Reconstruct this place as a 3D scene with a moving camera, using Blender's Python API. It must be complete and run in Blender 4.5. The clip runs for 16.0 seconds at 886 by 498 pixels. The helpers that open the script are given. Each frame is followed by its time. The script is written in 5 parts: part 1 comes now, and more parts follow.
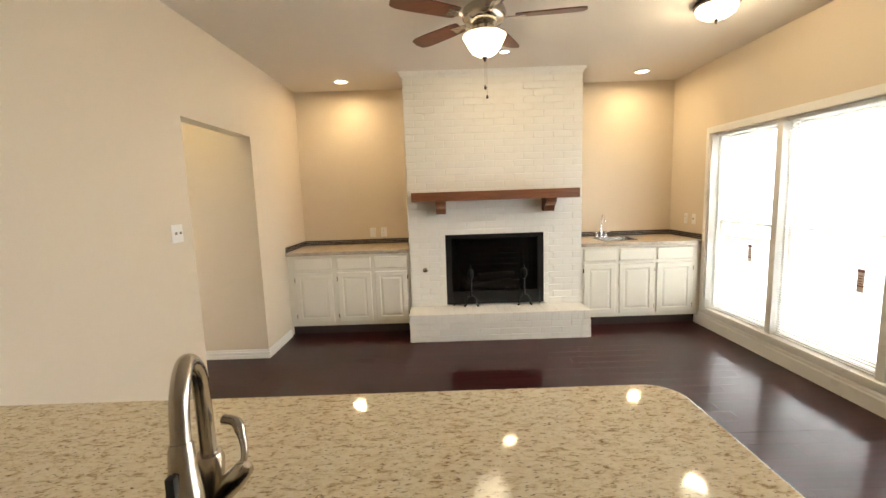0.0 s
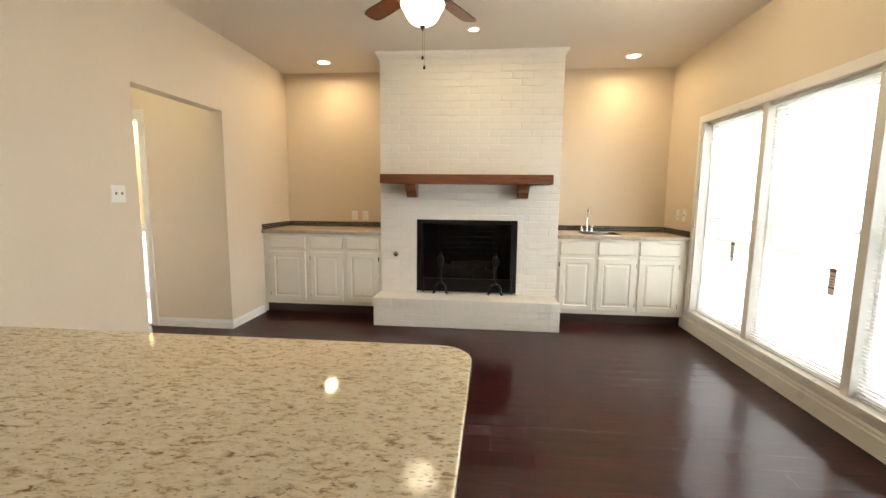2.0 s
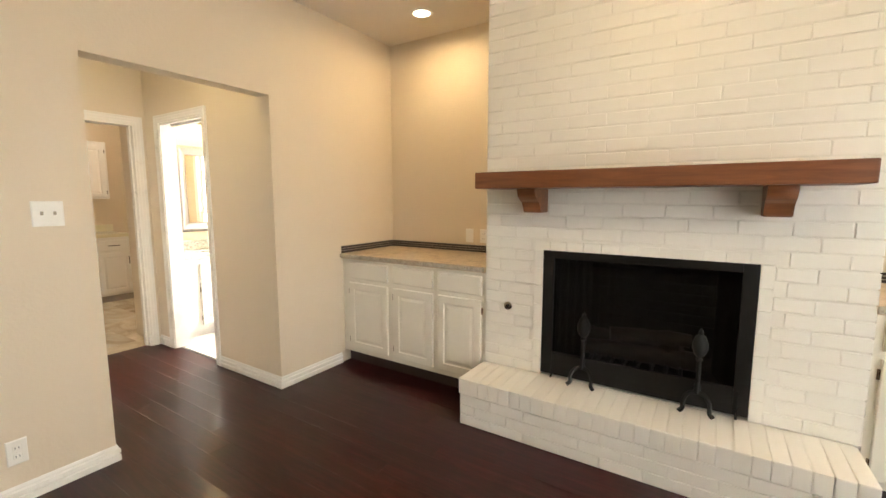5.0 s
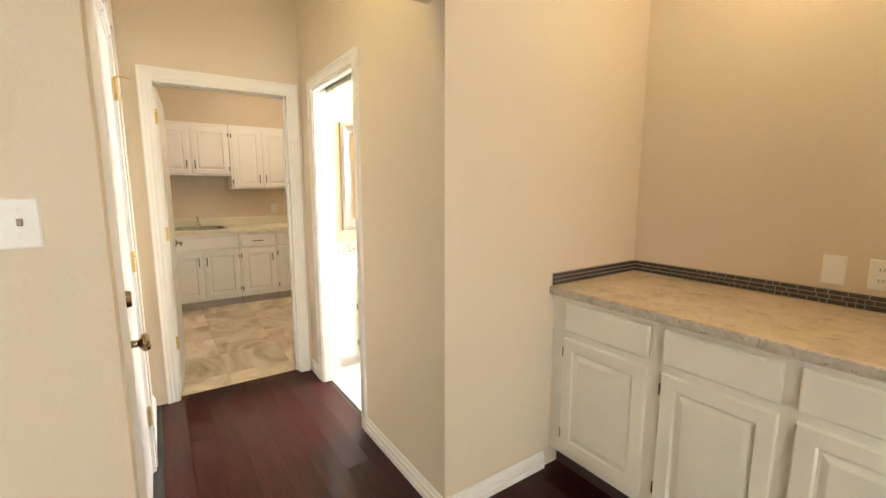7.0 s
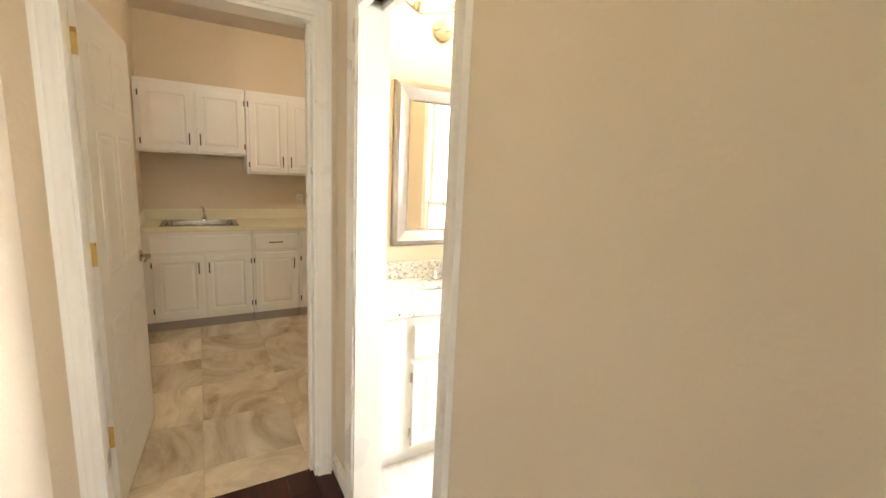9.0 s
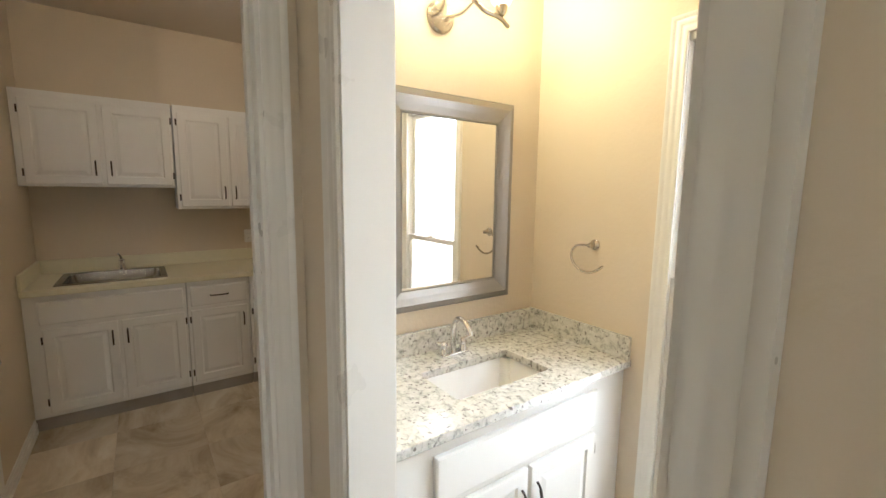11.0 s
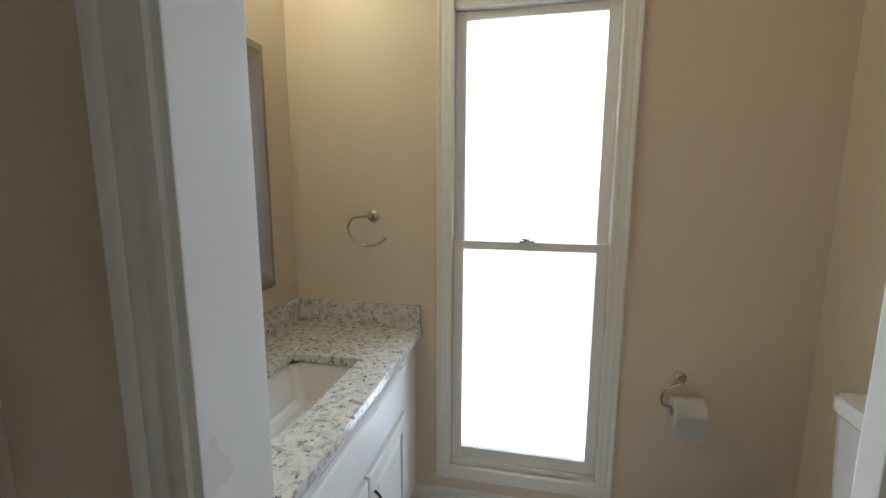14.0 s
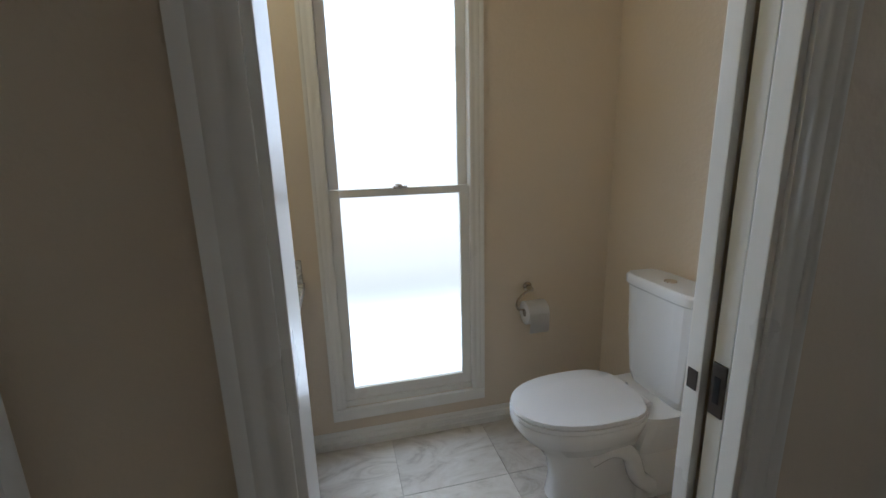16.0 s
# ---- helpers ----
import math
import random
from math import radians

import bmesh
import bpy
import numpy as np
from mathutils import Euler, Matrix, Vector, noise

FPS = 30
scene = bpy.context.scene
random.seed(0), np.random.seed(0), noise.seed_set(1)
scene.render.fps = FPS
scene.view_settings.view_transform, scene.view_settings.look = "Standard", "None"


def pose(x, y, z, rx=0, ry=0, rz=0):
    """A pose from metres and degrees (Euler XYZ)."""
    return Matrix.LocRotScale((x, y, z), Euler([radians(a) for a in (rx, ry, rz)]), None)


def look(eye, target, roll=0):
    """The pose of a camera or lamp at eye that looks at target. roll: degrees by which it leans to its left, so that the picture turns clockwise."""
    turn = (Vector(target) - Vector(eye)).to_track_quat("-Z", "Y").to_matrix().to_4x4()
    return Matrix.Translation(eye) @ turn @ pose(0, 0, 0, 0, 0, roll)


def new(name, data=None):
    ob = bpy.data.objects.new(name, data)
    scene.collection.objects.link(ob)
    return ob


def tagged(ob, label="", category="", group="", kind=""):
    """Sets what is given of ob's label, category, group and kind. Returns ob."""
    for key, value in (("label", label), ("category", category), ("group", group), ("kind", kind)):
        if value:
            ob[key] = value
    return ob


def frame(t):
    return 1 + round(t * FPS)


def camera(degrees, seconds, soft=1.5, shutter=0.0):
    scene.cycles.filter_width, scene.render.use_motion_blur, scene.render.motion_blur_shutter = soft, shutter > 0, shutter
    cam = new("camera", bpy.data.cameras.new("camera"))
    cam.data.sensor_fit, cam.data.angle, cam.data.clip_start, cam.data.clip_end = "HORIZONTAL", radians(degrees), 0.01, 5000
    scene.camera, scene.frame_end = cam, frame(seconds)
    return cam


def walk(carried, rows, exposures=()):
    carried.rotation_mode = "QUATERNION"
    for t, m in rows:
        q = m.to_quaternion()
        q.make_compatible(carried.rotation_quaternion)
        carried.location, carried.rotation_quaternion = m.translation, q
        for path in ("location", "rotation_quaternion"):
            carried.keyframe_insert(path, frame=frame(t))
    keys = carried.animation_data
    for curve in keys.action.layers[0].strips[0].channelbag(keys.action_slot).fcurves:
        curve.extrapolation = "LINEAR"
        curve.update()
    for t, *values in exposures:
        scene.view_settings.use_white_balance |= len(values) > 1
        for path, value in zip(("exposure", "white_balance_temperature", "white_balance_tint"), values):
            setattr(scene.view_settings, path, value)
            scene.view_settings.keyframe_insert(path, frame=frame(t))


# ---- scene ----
cam = camera(92.7, 16.0)
PATH = [
    (0, (1.738, -3.934, 1.512), (1.728, -1.950, 1.257), -1.9),
    (0.5, (1.844, -3.979, 1.457), (1.697, -2.003, 1.187), -3.8),
    (1, (2.048, -4.025, 1.393), (1.912, -2.048, 1.123), -2.6),
    (1.5, (2.249, -3.983, 1.350), (2.119, -2.005, 1.081), -0.3),
    (2, (2.467, -3.838, 1.326), (2.271, -1.863, 1.077), 0.6),
    (2.5, (2.634, -3.647, 1.297), (2.393, -1.666, 1.162), -0.3),
    (3, (2.788, -3.353, 1.290), (2.431, -1.395, 1.083), -0.1),
    (3.2, (2.845, -3.204, 1.321), (2.436, -1.257, 1.123), -0.3),
    (5.3, (2.458, -1.674, 1.387), (1.291, -0.066, 1.156), -0.3),
    (5.5, (2.337, -1.553, 1.383), (1.108, 0.009, 1.158), -0.6),
    (6, (2.034, -1.279, 1.397), (0.593, 0.083, 1.138), -1.0),
    (6.5, (1.690, -1.088, 1.390), (0.098, 0.099, 1.149), -1.3),
    (7, (1.343, -0.920, 1.398), (-0.295, 0.192, 1.112), -0.0),
    (7.5, (1.003, -0.785, 1.394), (-0.727, 0.178, 1.109), 0.5),
    (8, (0.647, -0.705, 1.405), (-1.090, 0.237, 1.096), -0.4),
    (8.5, (0.322, -0.621, 1.414), (-1.387, 0.365, 1.086), 1.5),
    (8.7, (0.202, -0.579, 1.422), (-1.504, 0.409, 1.083), 2.6),
    (10.8, (-0.672, -0.352, 1.560), (-2.334, 0.717, 1.263), 0.0),
    (11, (-0.700, -0.347, 1.541), (-2.313, 0.807, 1.272), 0.7),
    (11.5, (-0.763, -0.356, 1.508), (-2.217, 0.983, 1.207), 1.1),
    (12, (-0.834, -0.374, 1.470), (-2.193, 1.062, 1.154), 0.9),
    (12.5, (-0.903, -0.388, 1.466), (-2.086, 1.189, 1.148), 2.0),
    (13, (-0.990, -0.388, 1.459), (-1.927, 1.349, 1.163), 2.7),
    (13.5, (-1.120, -0.361, 1.451), (-1.795, 1.493, 1.113), 2.1),
    (14, (-1.200, -0.357, 1.440), (-1.606, 1.582, 1.138), 0.2),
    (14.5, (-1.262, -0.379, 1.432), (-1.314, 1.593, 1.116), 0.0),
    (15, (-1.338, -0.400, 1.415), (-1.017, 1.541, 1.040), -2.1),
    (15.5, (-1.422, -0.441, 1.390), (-1.073, 1.483, 0.992), -3.1),
    (16, (-1.477, -0.477, 1.360), (-1.015, 1.417, 0.909), -1.5),
]
walk(cam, [(t, look(eye, target, roll)) for t, eye, target, roll in PATH], exposures=[(0, -0.08, 6350, 9), (1.5, -0.06, 6300, 9), (2.5, -0.32, 6250, 9), (3, -0.42, 6250, 9), (5.5, -0.03, 6600, 9), (7, -0.04, 6550, 8), (8.5, -0.20, 6600, 8), (10.8, -1.2, 5850, 7), (12, -1.85, 5600, 6), (14, -2.6, 5300, 6), (16, -3.05, 5150, 7)])

# ---- plan, in metres ----
H = 2.775
X1, YB = 4.53, 1.30
CANS = [(0.66, 0.87), (3.94, 0.87), (2.33, 0.06)]
FAN = (2.04, -1.01)
FLUSH = (3.67, -0.82)
HALL_LAMP = (-0.38, -0.52)
LAUNDRY_LAMP = (-3.2, 0.1)
CAN_W, FAN_W, FLUSH_W, HALL_W, LAUNDRY_W, VANITY_W = 9.0, 30, 18, 8.5, 46, 30
WIN_W, SKY_W, YARD_W, SHADE_E, BACK_E = 3, 1080, 60, 5.0, 27.0

# ---- light ----
world = bpy.data.worlds.new("sky")
scene.world = world
world.use_nodes = True
wn = world.node_tree
sky = wn.nodes.new("ShaderNodeTexSky")
sky.sky_type = "NISHITA"
sky.sun_disc = False
sky.sun_elevation, sky.sun_rotation = radians(52), radians(193)
sky.altitude, sky.dust_density = 100, 1.5
wn.links.new(sky.outputs[0], wn.nodes["Background"].inputs[0])
wn.nodes["Background"].inputs[1].default_value = 0.15

sun = new("sun", bpy.data.lights.new("sun", "SUN"))
sun.data.energy, sun.data.angle, sun.data.color = 5.0, radians(0.5), (1.0, 0.95, 0.86)
sun.matrix_world = look((-3.5, -15.2, 20), (0, 0, 0))


def lamp(name, kind, at, energy, color=(1.0, 0.72, 0.42), size=0.1, aim=None, spread=None):
    data = bpy.data.lights.new(name, kind)
    data.energy, data.color = energy, color
    if kind == "AREA":
        data.shape, data.size = "DISK", size
        if spread:
            data.spread = radians(spread)
    elif kind == "SPOT":
        data.spot_size, data.spot_blend, data.shadow_soft_size = radians(spread or 110), 1.0, size
    else:
        data.shadow_soft_size = size
    ob = new(name, data)
    ob.matrix_world = look(at, aim or (at[0], at[1] + 0.0001, at[2] - 1))
    return ob


WARM = (1.0, 0.785, 0.50)
for (cx, cy), cw in zip(CANS, (CAN_W, CAN_W, CAN_W * 0.3)):
    lamp("recessed_lamp", "AREA", (cx, cy, H - 0.012), cw, (1.0, 0.73, 0.40), 0.12, spread=170)
lamp("fan_lamp", "POINT", (FAN[0], FAN[1], 2.50), FAN_W, WARM, 0.07)
lamp("flush_lamp", "POINT", (FLUSH[0], FLUSH[1], 2.66), FLUSH_W, WARM, 0.07)
lamp("hall_lamp", "POINT", (HALL_LAMP[0], HALL_LAMP[1], H - 0.14), HALL_W, (1.0, 0.86, 0.50), 0.07)
lamp("laundry_lamp", "POINT", (LAUNDRY_LAMP[0], LAUNDRY_LAMP[1], H - 0.14), LAUNDRY_W, (1.0, 0.80, 0.58), 0.08)
for by in (0.50, 0.72, 0.94):
    lamp("vanity_lamp", "POINT", (-2.08, by, 2.40), VANITY_W, (1.0, 0.82, 0.47), 0.05)
# sky light through the large windows
def window_light(name, at, sx, sy, aim, energy):
    data = bpy.data.lights.new(name, "AREA")
    data.shape, data.size, data.size_y, data.energy, data.color = "RECTANGLE", sx, sy, energy, (0.93, 0.96, 1.0)
    ob = new(name, data)
    ob.matrix_world = look(at, aim)
    return ob


window_light("window_sky", (4.95, -1.29, 1.15), 3.9, 1.85, (0, -1.29, 1.0), WIN_W)
# added lamps for sky and ground glow behind the bathroom window, dim band between
window_light("bath_window_sky", (-1.21, 2.0, 2.65), 1.7, 2.5, (-1.21, 0, 2.65), SKY_W)
window_light("bath_ground_bounce", (-1.21, 2.0, 0.14), 1.7, 0.5, (-1.21, 0, 0.14), YARD_W)

# ---- materials ----
def mat(name, color, rough=0.5, metal=0.0, noise_scale=0.0, var=0.08, bump=0.0, bump_scale=200.0, spec=0.5, coat=0.0, random_var=0.0):
    """Paint or metal with a broad stain layer, a fine grain layer and fine relief."""
    m = bpy.data.materials.new(name)
    m.use_nodes = True
    n, l = m.node_tree.nodes, m.node_tree.links
    b = n["Principled BSDF"]
    b.inputs["Roughness"].default_value = rough
    b.inputs["Metallic"].default_value = metal
    b.inputs["Specular IOR Level"].default_value = spec
    b.inputs["Coat Weight"].default_value = coat
    b.inputs["Base Color"].default_value = (*color, 1)
    tc = n.new("ShaderNodeTexCoord")
    if noise_scale:
        a = n.new("ShaderNodeTexNoise")
        a.inputs["Scale"].default_value, a.inputs["Detail"].default_value = noise_scale, 5
        l.new(tc.outputs["Object"], a.inputs["Vector"])
        r = n.new("ShaderNodeMapRange")
        r.inputs["To Min"].default_value, r.inputs["To Max"].default_value = 1 - var, 1 + var
        l.new(a.outputs[0], r.inputs[0])
        v = n.new("ShaderNodeMix")
        v.data_type, v.blend_type = "RGBA", "MULTIPLY"
        v.inputs["Factor"].default_value = 1
        v.inputs["A"].default_value = (*color, 1)
        if random_var:
            oi = n.new("ShaderNodeObjectInfo")
            rr = n.new("ShaderNodeMapRange")
            rr.inputs["To Min"].default_value, rr.inputs["To Max"].default_value = 1 - random_var, 1 + random_var
            l.new(oi.outputs["Random"], rr.inputs[0])
            mm = n.new("ShaderNodeMath")
            mm.operation = "MULTIPLY"
            l.new(r.outputs[0], mm.inputs[0]), l.new(rr.outputs[0], mm.inputs[1])
            l.new(mm.outputs[0], v.inputs["B"])
        else:
            l.new(r.outputs[0], v.inputs["B"])
        l.new(v.outputs["Result"], b.inputs["Base Color"])
        g = n.new("ShaderNodeMapRange")
        g.inputs["To Min"].default_value, g.inputs["To Max"].default_value = max(rough - 0.025, 0.02), min(rough + 0.025, 1)
        l.new(a.outputs[0], g.inputs[0]), l.new(g.outputs[0], b.inputs["Roughness"])
    if bump:
        f = n.new("ShaderNodeTexNoise")
        f.inputs["Scale"].default_value, f.inputs["Detail"].default_value = bump_scale, 4
        l.new(tc.outputs["Object"], f.inputs["Vector"])
        k = n.new("ShaderNodeBump")
        k.inputs["Strength"].default_value, k.inputs["Distance"].default_value = bump, 0.002
        l.new(f.outputs[0], k.inputs["Height"]), l.new(k.outputs[0], b.inputs["Normal"])
    return m


def ramp_mat(name, stops, scale, stretch=(1, 1, 1), turn=0.0, rough=0.3, detail=8, distort=0.6, coat=0.0, fleck=None, random_shift=False, bump=0.0, coat_rough=0.06, spec=0.5):
    """Stone or wood: a stretched noise through a colour ramp, with finer flecks over it."""
    m = bpy.data.materials.new(name)
    m.use_nodes = True
    n, l = m.node_tree.nodes, m.node_tree.links
    b = n["Principled BSDF"]
    b.inputs["Roughness"].default_value, b.inputs["Coat Weight"].default_value = rough, coat
    b.inputs["Coat Roughness"].default_value, b.inputs["Specular IOR Level"].default_value = coat_rough, spec
    tc, mp = n.new("ShaderNodeTexCoord"), n.new("ShaderNodeMapping")
    mp.inputs["Scale"].default_value, mp.inputs["Rotation"].default_value = stretch, (0, 0, radians(turn))
    l.new(tc.outputs["Object"], mp.inputs["Vector"])
    src = mp.outputs[0]
    if random_shift:
        oi, add = n.new("ShaderNodeObjectInfo"), n.new("ShaderNodeVectorMath")
        mul = n.new("ShaderNodeMath")
        mul.operation, mul.inputs[1].default_value = "MULTIPLY", 40.0
        l.new(oi.outputs["Random"], mul.inputs[0])
        l.new(src, add.inputs[0]), l.new(mul.outputs[0], add.inputs[1])
        src = add.outputs[0]
    a = n.new("ShaderNodeTexNoise")
    a.inputs["Scale"].default_value, a.inputs["Detail"].default_value, a.inputs["Distortion"].default_value = scale, detail, distort
    a.inputs["Roughness"].default_value = 0.65
    l.new(src, a.inputs["Vector"])
    r = n.new("ShaderNodeValToRGB")
    while len(r.color_ramp.elements) < len(stops):
        r.color_ramp.elements.new(0.5)
    for e, (p, c) in zip(r.color_ramp.elements, stops):
        e.position, e.color = p, (*c, 1)
    l.new(a.outputs[0], r.inputs[0])
    out = r.outputs[0]
    if fleck:
        fs, fc, lo, hi = fleck
        f = n.new("ShaderNodeTexNoise")
        f.inputs["Scale"].default_value, f.inputs["Detail"].default_value = fs, 3
        l.new(src, f.inputs["Vector"])
        q = n.new("ShaderNodeMapRange")
        q.inputs["From Min"].default_value, q.inputs["From Max"].default_value = lo, hi
        l.new(f.outputs[0], q.inputs[0])
        x = n.new("ShaderNodeMix")
        x.data_type = "RGBA"
        x.inputs["B"].default_value = (*fc, 1)
        l.new(q.outputs[0], x.inputs["Factor"]), l.new(out, x.inputs["A"])
        out = x.outputs["Result"]
    if random_shift:
        rr = n.new("ShaderNodeMapRange")
        rr.inputs["To Min"].default_value, rr.inputs["To Max"].default_value = 0.85, 1.14
        l.new(oi.outputs["Random"], rr.inputs[0])
        v = n.new("ShaderNodeMix")
        v.data_type, v.blend_type = "RGBA", "MULTIPLY"
        v.inputs["Factor"].default_value = 1
        l.new(out, v.inputs["A"]), l.new(rr.outputs[0], v.inputs["B"])
        out = v.outputs["Result"]
    l.new(out, b.inputs["Base Color"])
    if bump:
        k = n.new("ShaderNodeBump")
        k.inputs["Strength"].default_value, k.inputs["Distance"].default_value = bump, 0.001
        l.new(a.outputs[0], k.inputs["Height"]), l.new(k.outputs[0], b.inputs["Normal"])
    return m


def glow(name, color, strength):
    m = bpy.data.materials.new(name)
    m.use_nodes = True
    b = m.node_tree.nodes["Principled BSDF"]
    b.inputs["Base Color"].default_value = (0.9, 0.88, 0.82, 1)
    b.inputs["Emission Color"].default_value, b.inputs["Emission Strength"].default_value = (*color, 1), strength
    return m


def glass(name, rough=0.0, tint=(1, 1, 1), ior=1.45):
    m = bpy.data.materials.new(name)
    m.use_nodes = True
    b = m.node_tree.nodes["Principled BSDF"]
    b.inputs["Transmission Weight"].default_value, b.inputs["Roughness"].default_value = 1.0, rough
    b.inputs["IOR"].default_value, b.inputs["Base Color"].default_value = ior, (*tint, 1)
    return m


def backdrop(name, strength, z0, z1, stops):
    """Plain bright distance: bands of ground, haze and sky by height."""
    m = bpy.data.materials.new(name)
    m.use_nodes = True
    n, l = m.node_tree.nodes, m.node_tree.links
    n.remove(n["Principled BSDF"])
    e = n.new("ShaderNodeEmission")
    e.inputs["Strength"].default_value = strength
    g, sx, r = n.new("ShaderNodeNewGeometry"), n.new("ShaderNodeSeparateXYZ"), n.new("ShaderNodeValToRGB")
    mr = n.new("ShaderNodeMapRange")
    mr.inputs["From Min"].default_value, mr.inputs["From Max"].default_value = z0, z1
    l.new(g.outputs["Position"], sx.inputs[0]), l.new(sx.outputs[2], mr.inputs[0]), l.new(mr.outputs[0], r.inputs[0])
    while len(r.color_ramp.elements) < len(stops):
        r.color_ramp.elements.new(0.5)
    for el, (q, c) in zip(r.color_ramp.elements, stops):
        el.position, el.color = (q - z0) / (z1 - z0), (*c, 1)
    l.new(r.outputs[0], e.inputs["Color"]), l.new(e.outputs[0], n["Material Output"].inputs["Surface"])
    return m


def thin(m, color, share):
    """Thin sheet that lets part of the daylight through."""
    n, l = m.node_tree.nodes, m.node_tree.links
    tr, mx = n.new("ShaderNodeBsdfTranslucent"), n.new("ShaderNodeMixShader")
    tr.inputs["Color"].default_value, mx.inputs[0].default_value = (*color, 1), share
    l.new(n["Principled BSDF"].outputs[0], mx.inputs[1]), l.new(tr.outputs[0], mx.inputs[2])
    l.new(mx.outputs[0], n["Material Output"].inputs["Surface"])


WALL = mat("beige_wall_paint", (0.67, 0.573, 0.438), 0.55, 0, 1.3, 0.02, 0.6, 60)
CEIL = mat("ceiling_paint", (0.72, 0.66, 0.58), 0.8, 0, 1.1, 0.03, 0.2, 90)
TRIM = mat("white_trim_paint", (0.80, 0.78, 0.73), 0.28, 0, 3.0, 0.01, 0.0, 60)
CAB = mat("cream_cabinet_paint", (0.78, 0.74, 0.64), 0.35, 0, 4.0, 0.04, 0.05, 80)
CABW = mat("white_cabinet_paint", (0.82, 0.81, 0.78), 0.3, 0, 4.0, 0.03, 0.04, 80)
DOORP = mat("white_door_paint", (0.80, 0.79, 0.75), 0.3, 0, 3.0, 0.03, 0.05, 70)
BRICKW = mat("white_painted_brick", (0.80, 0.77, 0.70), 0.5, 0, 9.0, 0.03, 0.30, 60, random_var=0.015)
MORTAR = mat("white_painted_mortar", (0.79, 0.76, 0.69), 0.55, 0, 9.0, 0.03, 0.35, 80)
SOOT = mat("firebox_soot", (0.005, 0.0045, 0.004), 0.95, 0, 7.0, 0.4, 0.5, 60, spec=0.1)
FBRICK = mat("sooty_firebrick", (0.009, 0.007, 0.006), 0.95, 0, 6.0, 0.4, 0.5, 60, spec=0.1, random_var=0.3)
BLACKM = mat("black_metal", (0.006, 0.0048, 0.0044), 0.6, 0.0, 12, 0.2, 0.1, 150, spec=0.2)
IRON = mat("cast_iron", (0.005, 0.0047, 0.0047), 0.6, 0.0, 14, 0.2, 0.3, 120, spec=0.25)
NICKEL = mat("brushed_nickel", (0.55, 0.50, 0.43), 0.24, 1.0, 25, 0.06, 0.05, 400)
CHROME = mat("chrome", (0.80, 0.80, 0.82), 0.06, 1.0, 20, 0.03)
BRASS = mat("aged_brass", (0.62, 0.44, 0.17), 0.28, 1.0, 18, 0.12)
BRONZE = mat("dark_bronze", (0.07, 0.055, 0.045), 0.35, 0.8, 18, 0.15)
KNOBM = mat("antique_brass_knob", (0.32, 0.24, 0.15), 0.27, 1.0, 18, 0.15)
STEEL = mat("stainless_steel", (0.24, 0.225, 0.205), 0.26, 1.0, 30, 0.08)
PORC = mat("white_porcelain", (0.84, 0.84, 0.84), 0.08, 0, 2.0, 0.01)
SEATP = mat("white_seat_plastic", (0.84, 0.84, 0.85), 0.22, 0, 3.0, 0.01)
PAPER = mat("tissue_paper", (0.85, 0.84, 0.82), 0.9, 0, 30, 0.02, 0.3, 300)
thin(PAPER, (0.86, 0.85, 0.83), 0.4)
PLAST = mat("white_plate_plastic", (0.82, 0.80, 0.75), 0.3, 0, 8, 0.02)
TOGGLE = mat("almond_toggle_plastic", (0.30, 0.25, 0.17), 0.3, 0, 8, 0.02)
SUNLIT = backdrop("bright_daylight_distance", BACK_E, -1.0, 7.0, ((-1.0, (1, 1, 0.98)), (-0.68, (1, 1, 0.98)), (-0.28, (0.22, 0.27, 0.21)), (0.92, (0.36, 0.37, 0.37)), (3.4, (1, 1, 1))))
YARD = backdrop("bright_yard_haze", 14.0, -0.2, 5.0, ((-0.2, (1.0, 0.96, 0.88)), (0.33, (1.0, 0.96, 0.88)), (0.45, (0.47, 0.44, 0.34)), (0.62, (0.66, 0.60, 0.53)), (1.3, (0.92, 0.85, 0.77)), (2.0, (1, 0.96, 0.92))))
SLOT = mat("dark_slot", (0.03, 0.03, 0.03), 0.6, 0, 8, 0.1)
KSINK = mat("black_composite_sink", (0.012, 0.011, 0.011), 0.45, 0, 40, 0.3, 0.2, 300)
BLIND = mat("white_blind_vinyl", (0.82, 0.81, 0.76), 0.4, 0, 6, 0.03)
thin(BLIND, (0.90, 0.90, 0.87), 0.3)
FRAMEM = mat("silver_mirror_frame", (0.30, 0.28, 0.26), 0.36, 0.85, 40, 0.04)
MIRROR = mat("mirror_glass", (0.90, 0.90, 0.90), 0.0, 1.0)
LAMIN = mat("cream_laminate", (0.74, 0.70, 0.52), 0.35, 0, 30, 0.05, 0.05, 200)
TAGW = mat("tag_paper", (0.78, 0.72, 0.68), 0.6, 0, 30, 0.1)
thin(TAGW, (0.8, 0.68, 0.64), 0.12)
TAGB = mat("tag_brown", (0.28, 0.13, 0.09), 0.6, 0, 30, 0.2)
GRASS = mat("lawn", (0.07, 0.11, 0.03), 0.9, 0, 3, 0.4, 0.5, 40)
PATIO = mat("pale_concrete", (0.66, 0.65, 0.62), 0.85, 0, 2, 0.1, 0.3, 50)
TOEK = mat("dark_toe_kick", (0.05, 0.03, 0.025), 0.6, 0, 8, 0.2)
DUCT = mat("grey_toe_kick", (0.30, 0.27, 0.24), 0.6, 0, 8, 0.2)
FENCEW = mat("grey_fence_wood", (0.33, 0.29, 0.25), 0.85, 0, 7, 0.2, 0.4, 60, random_var=0.15)
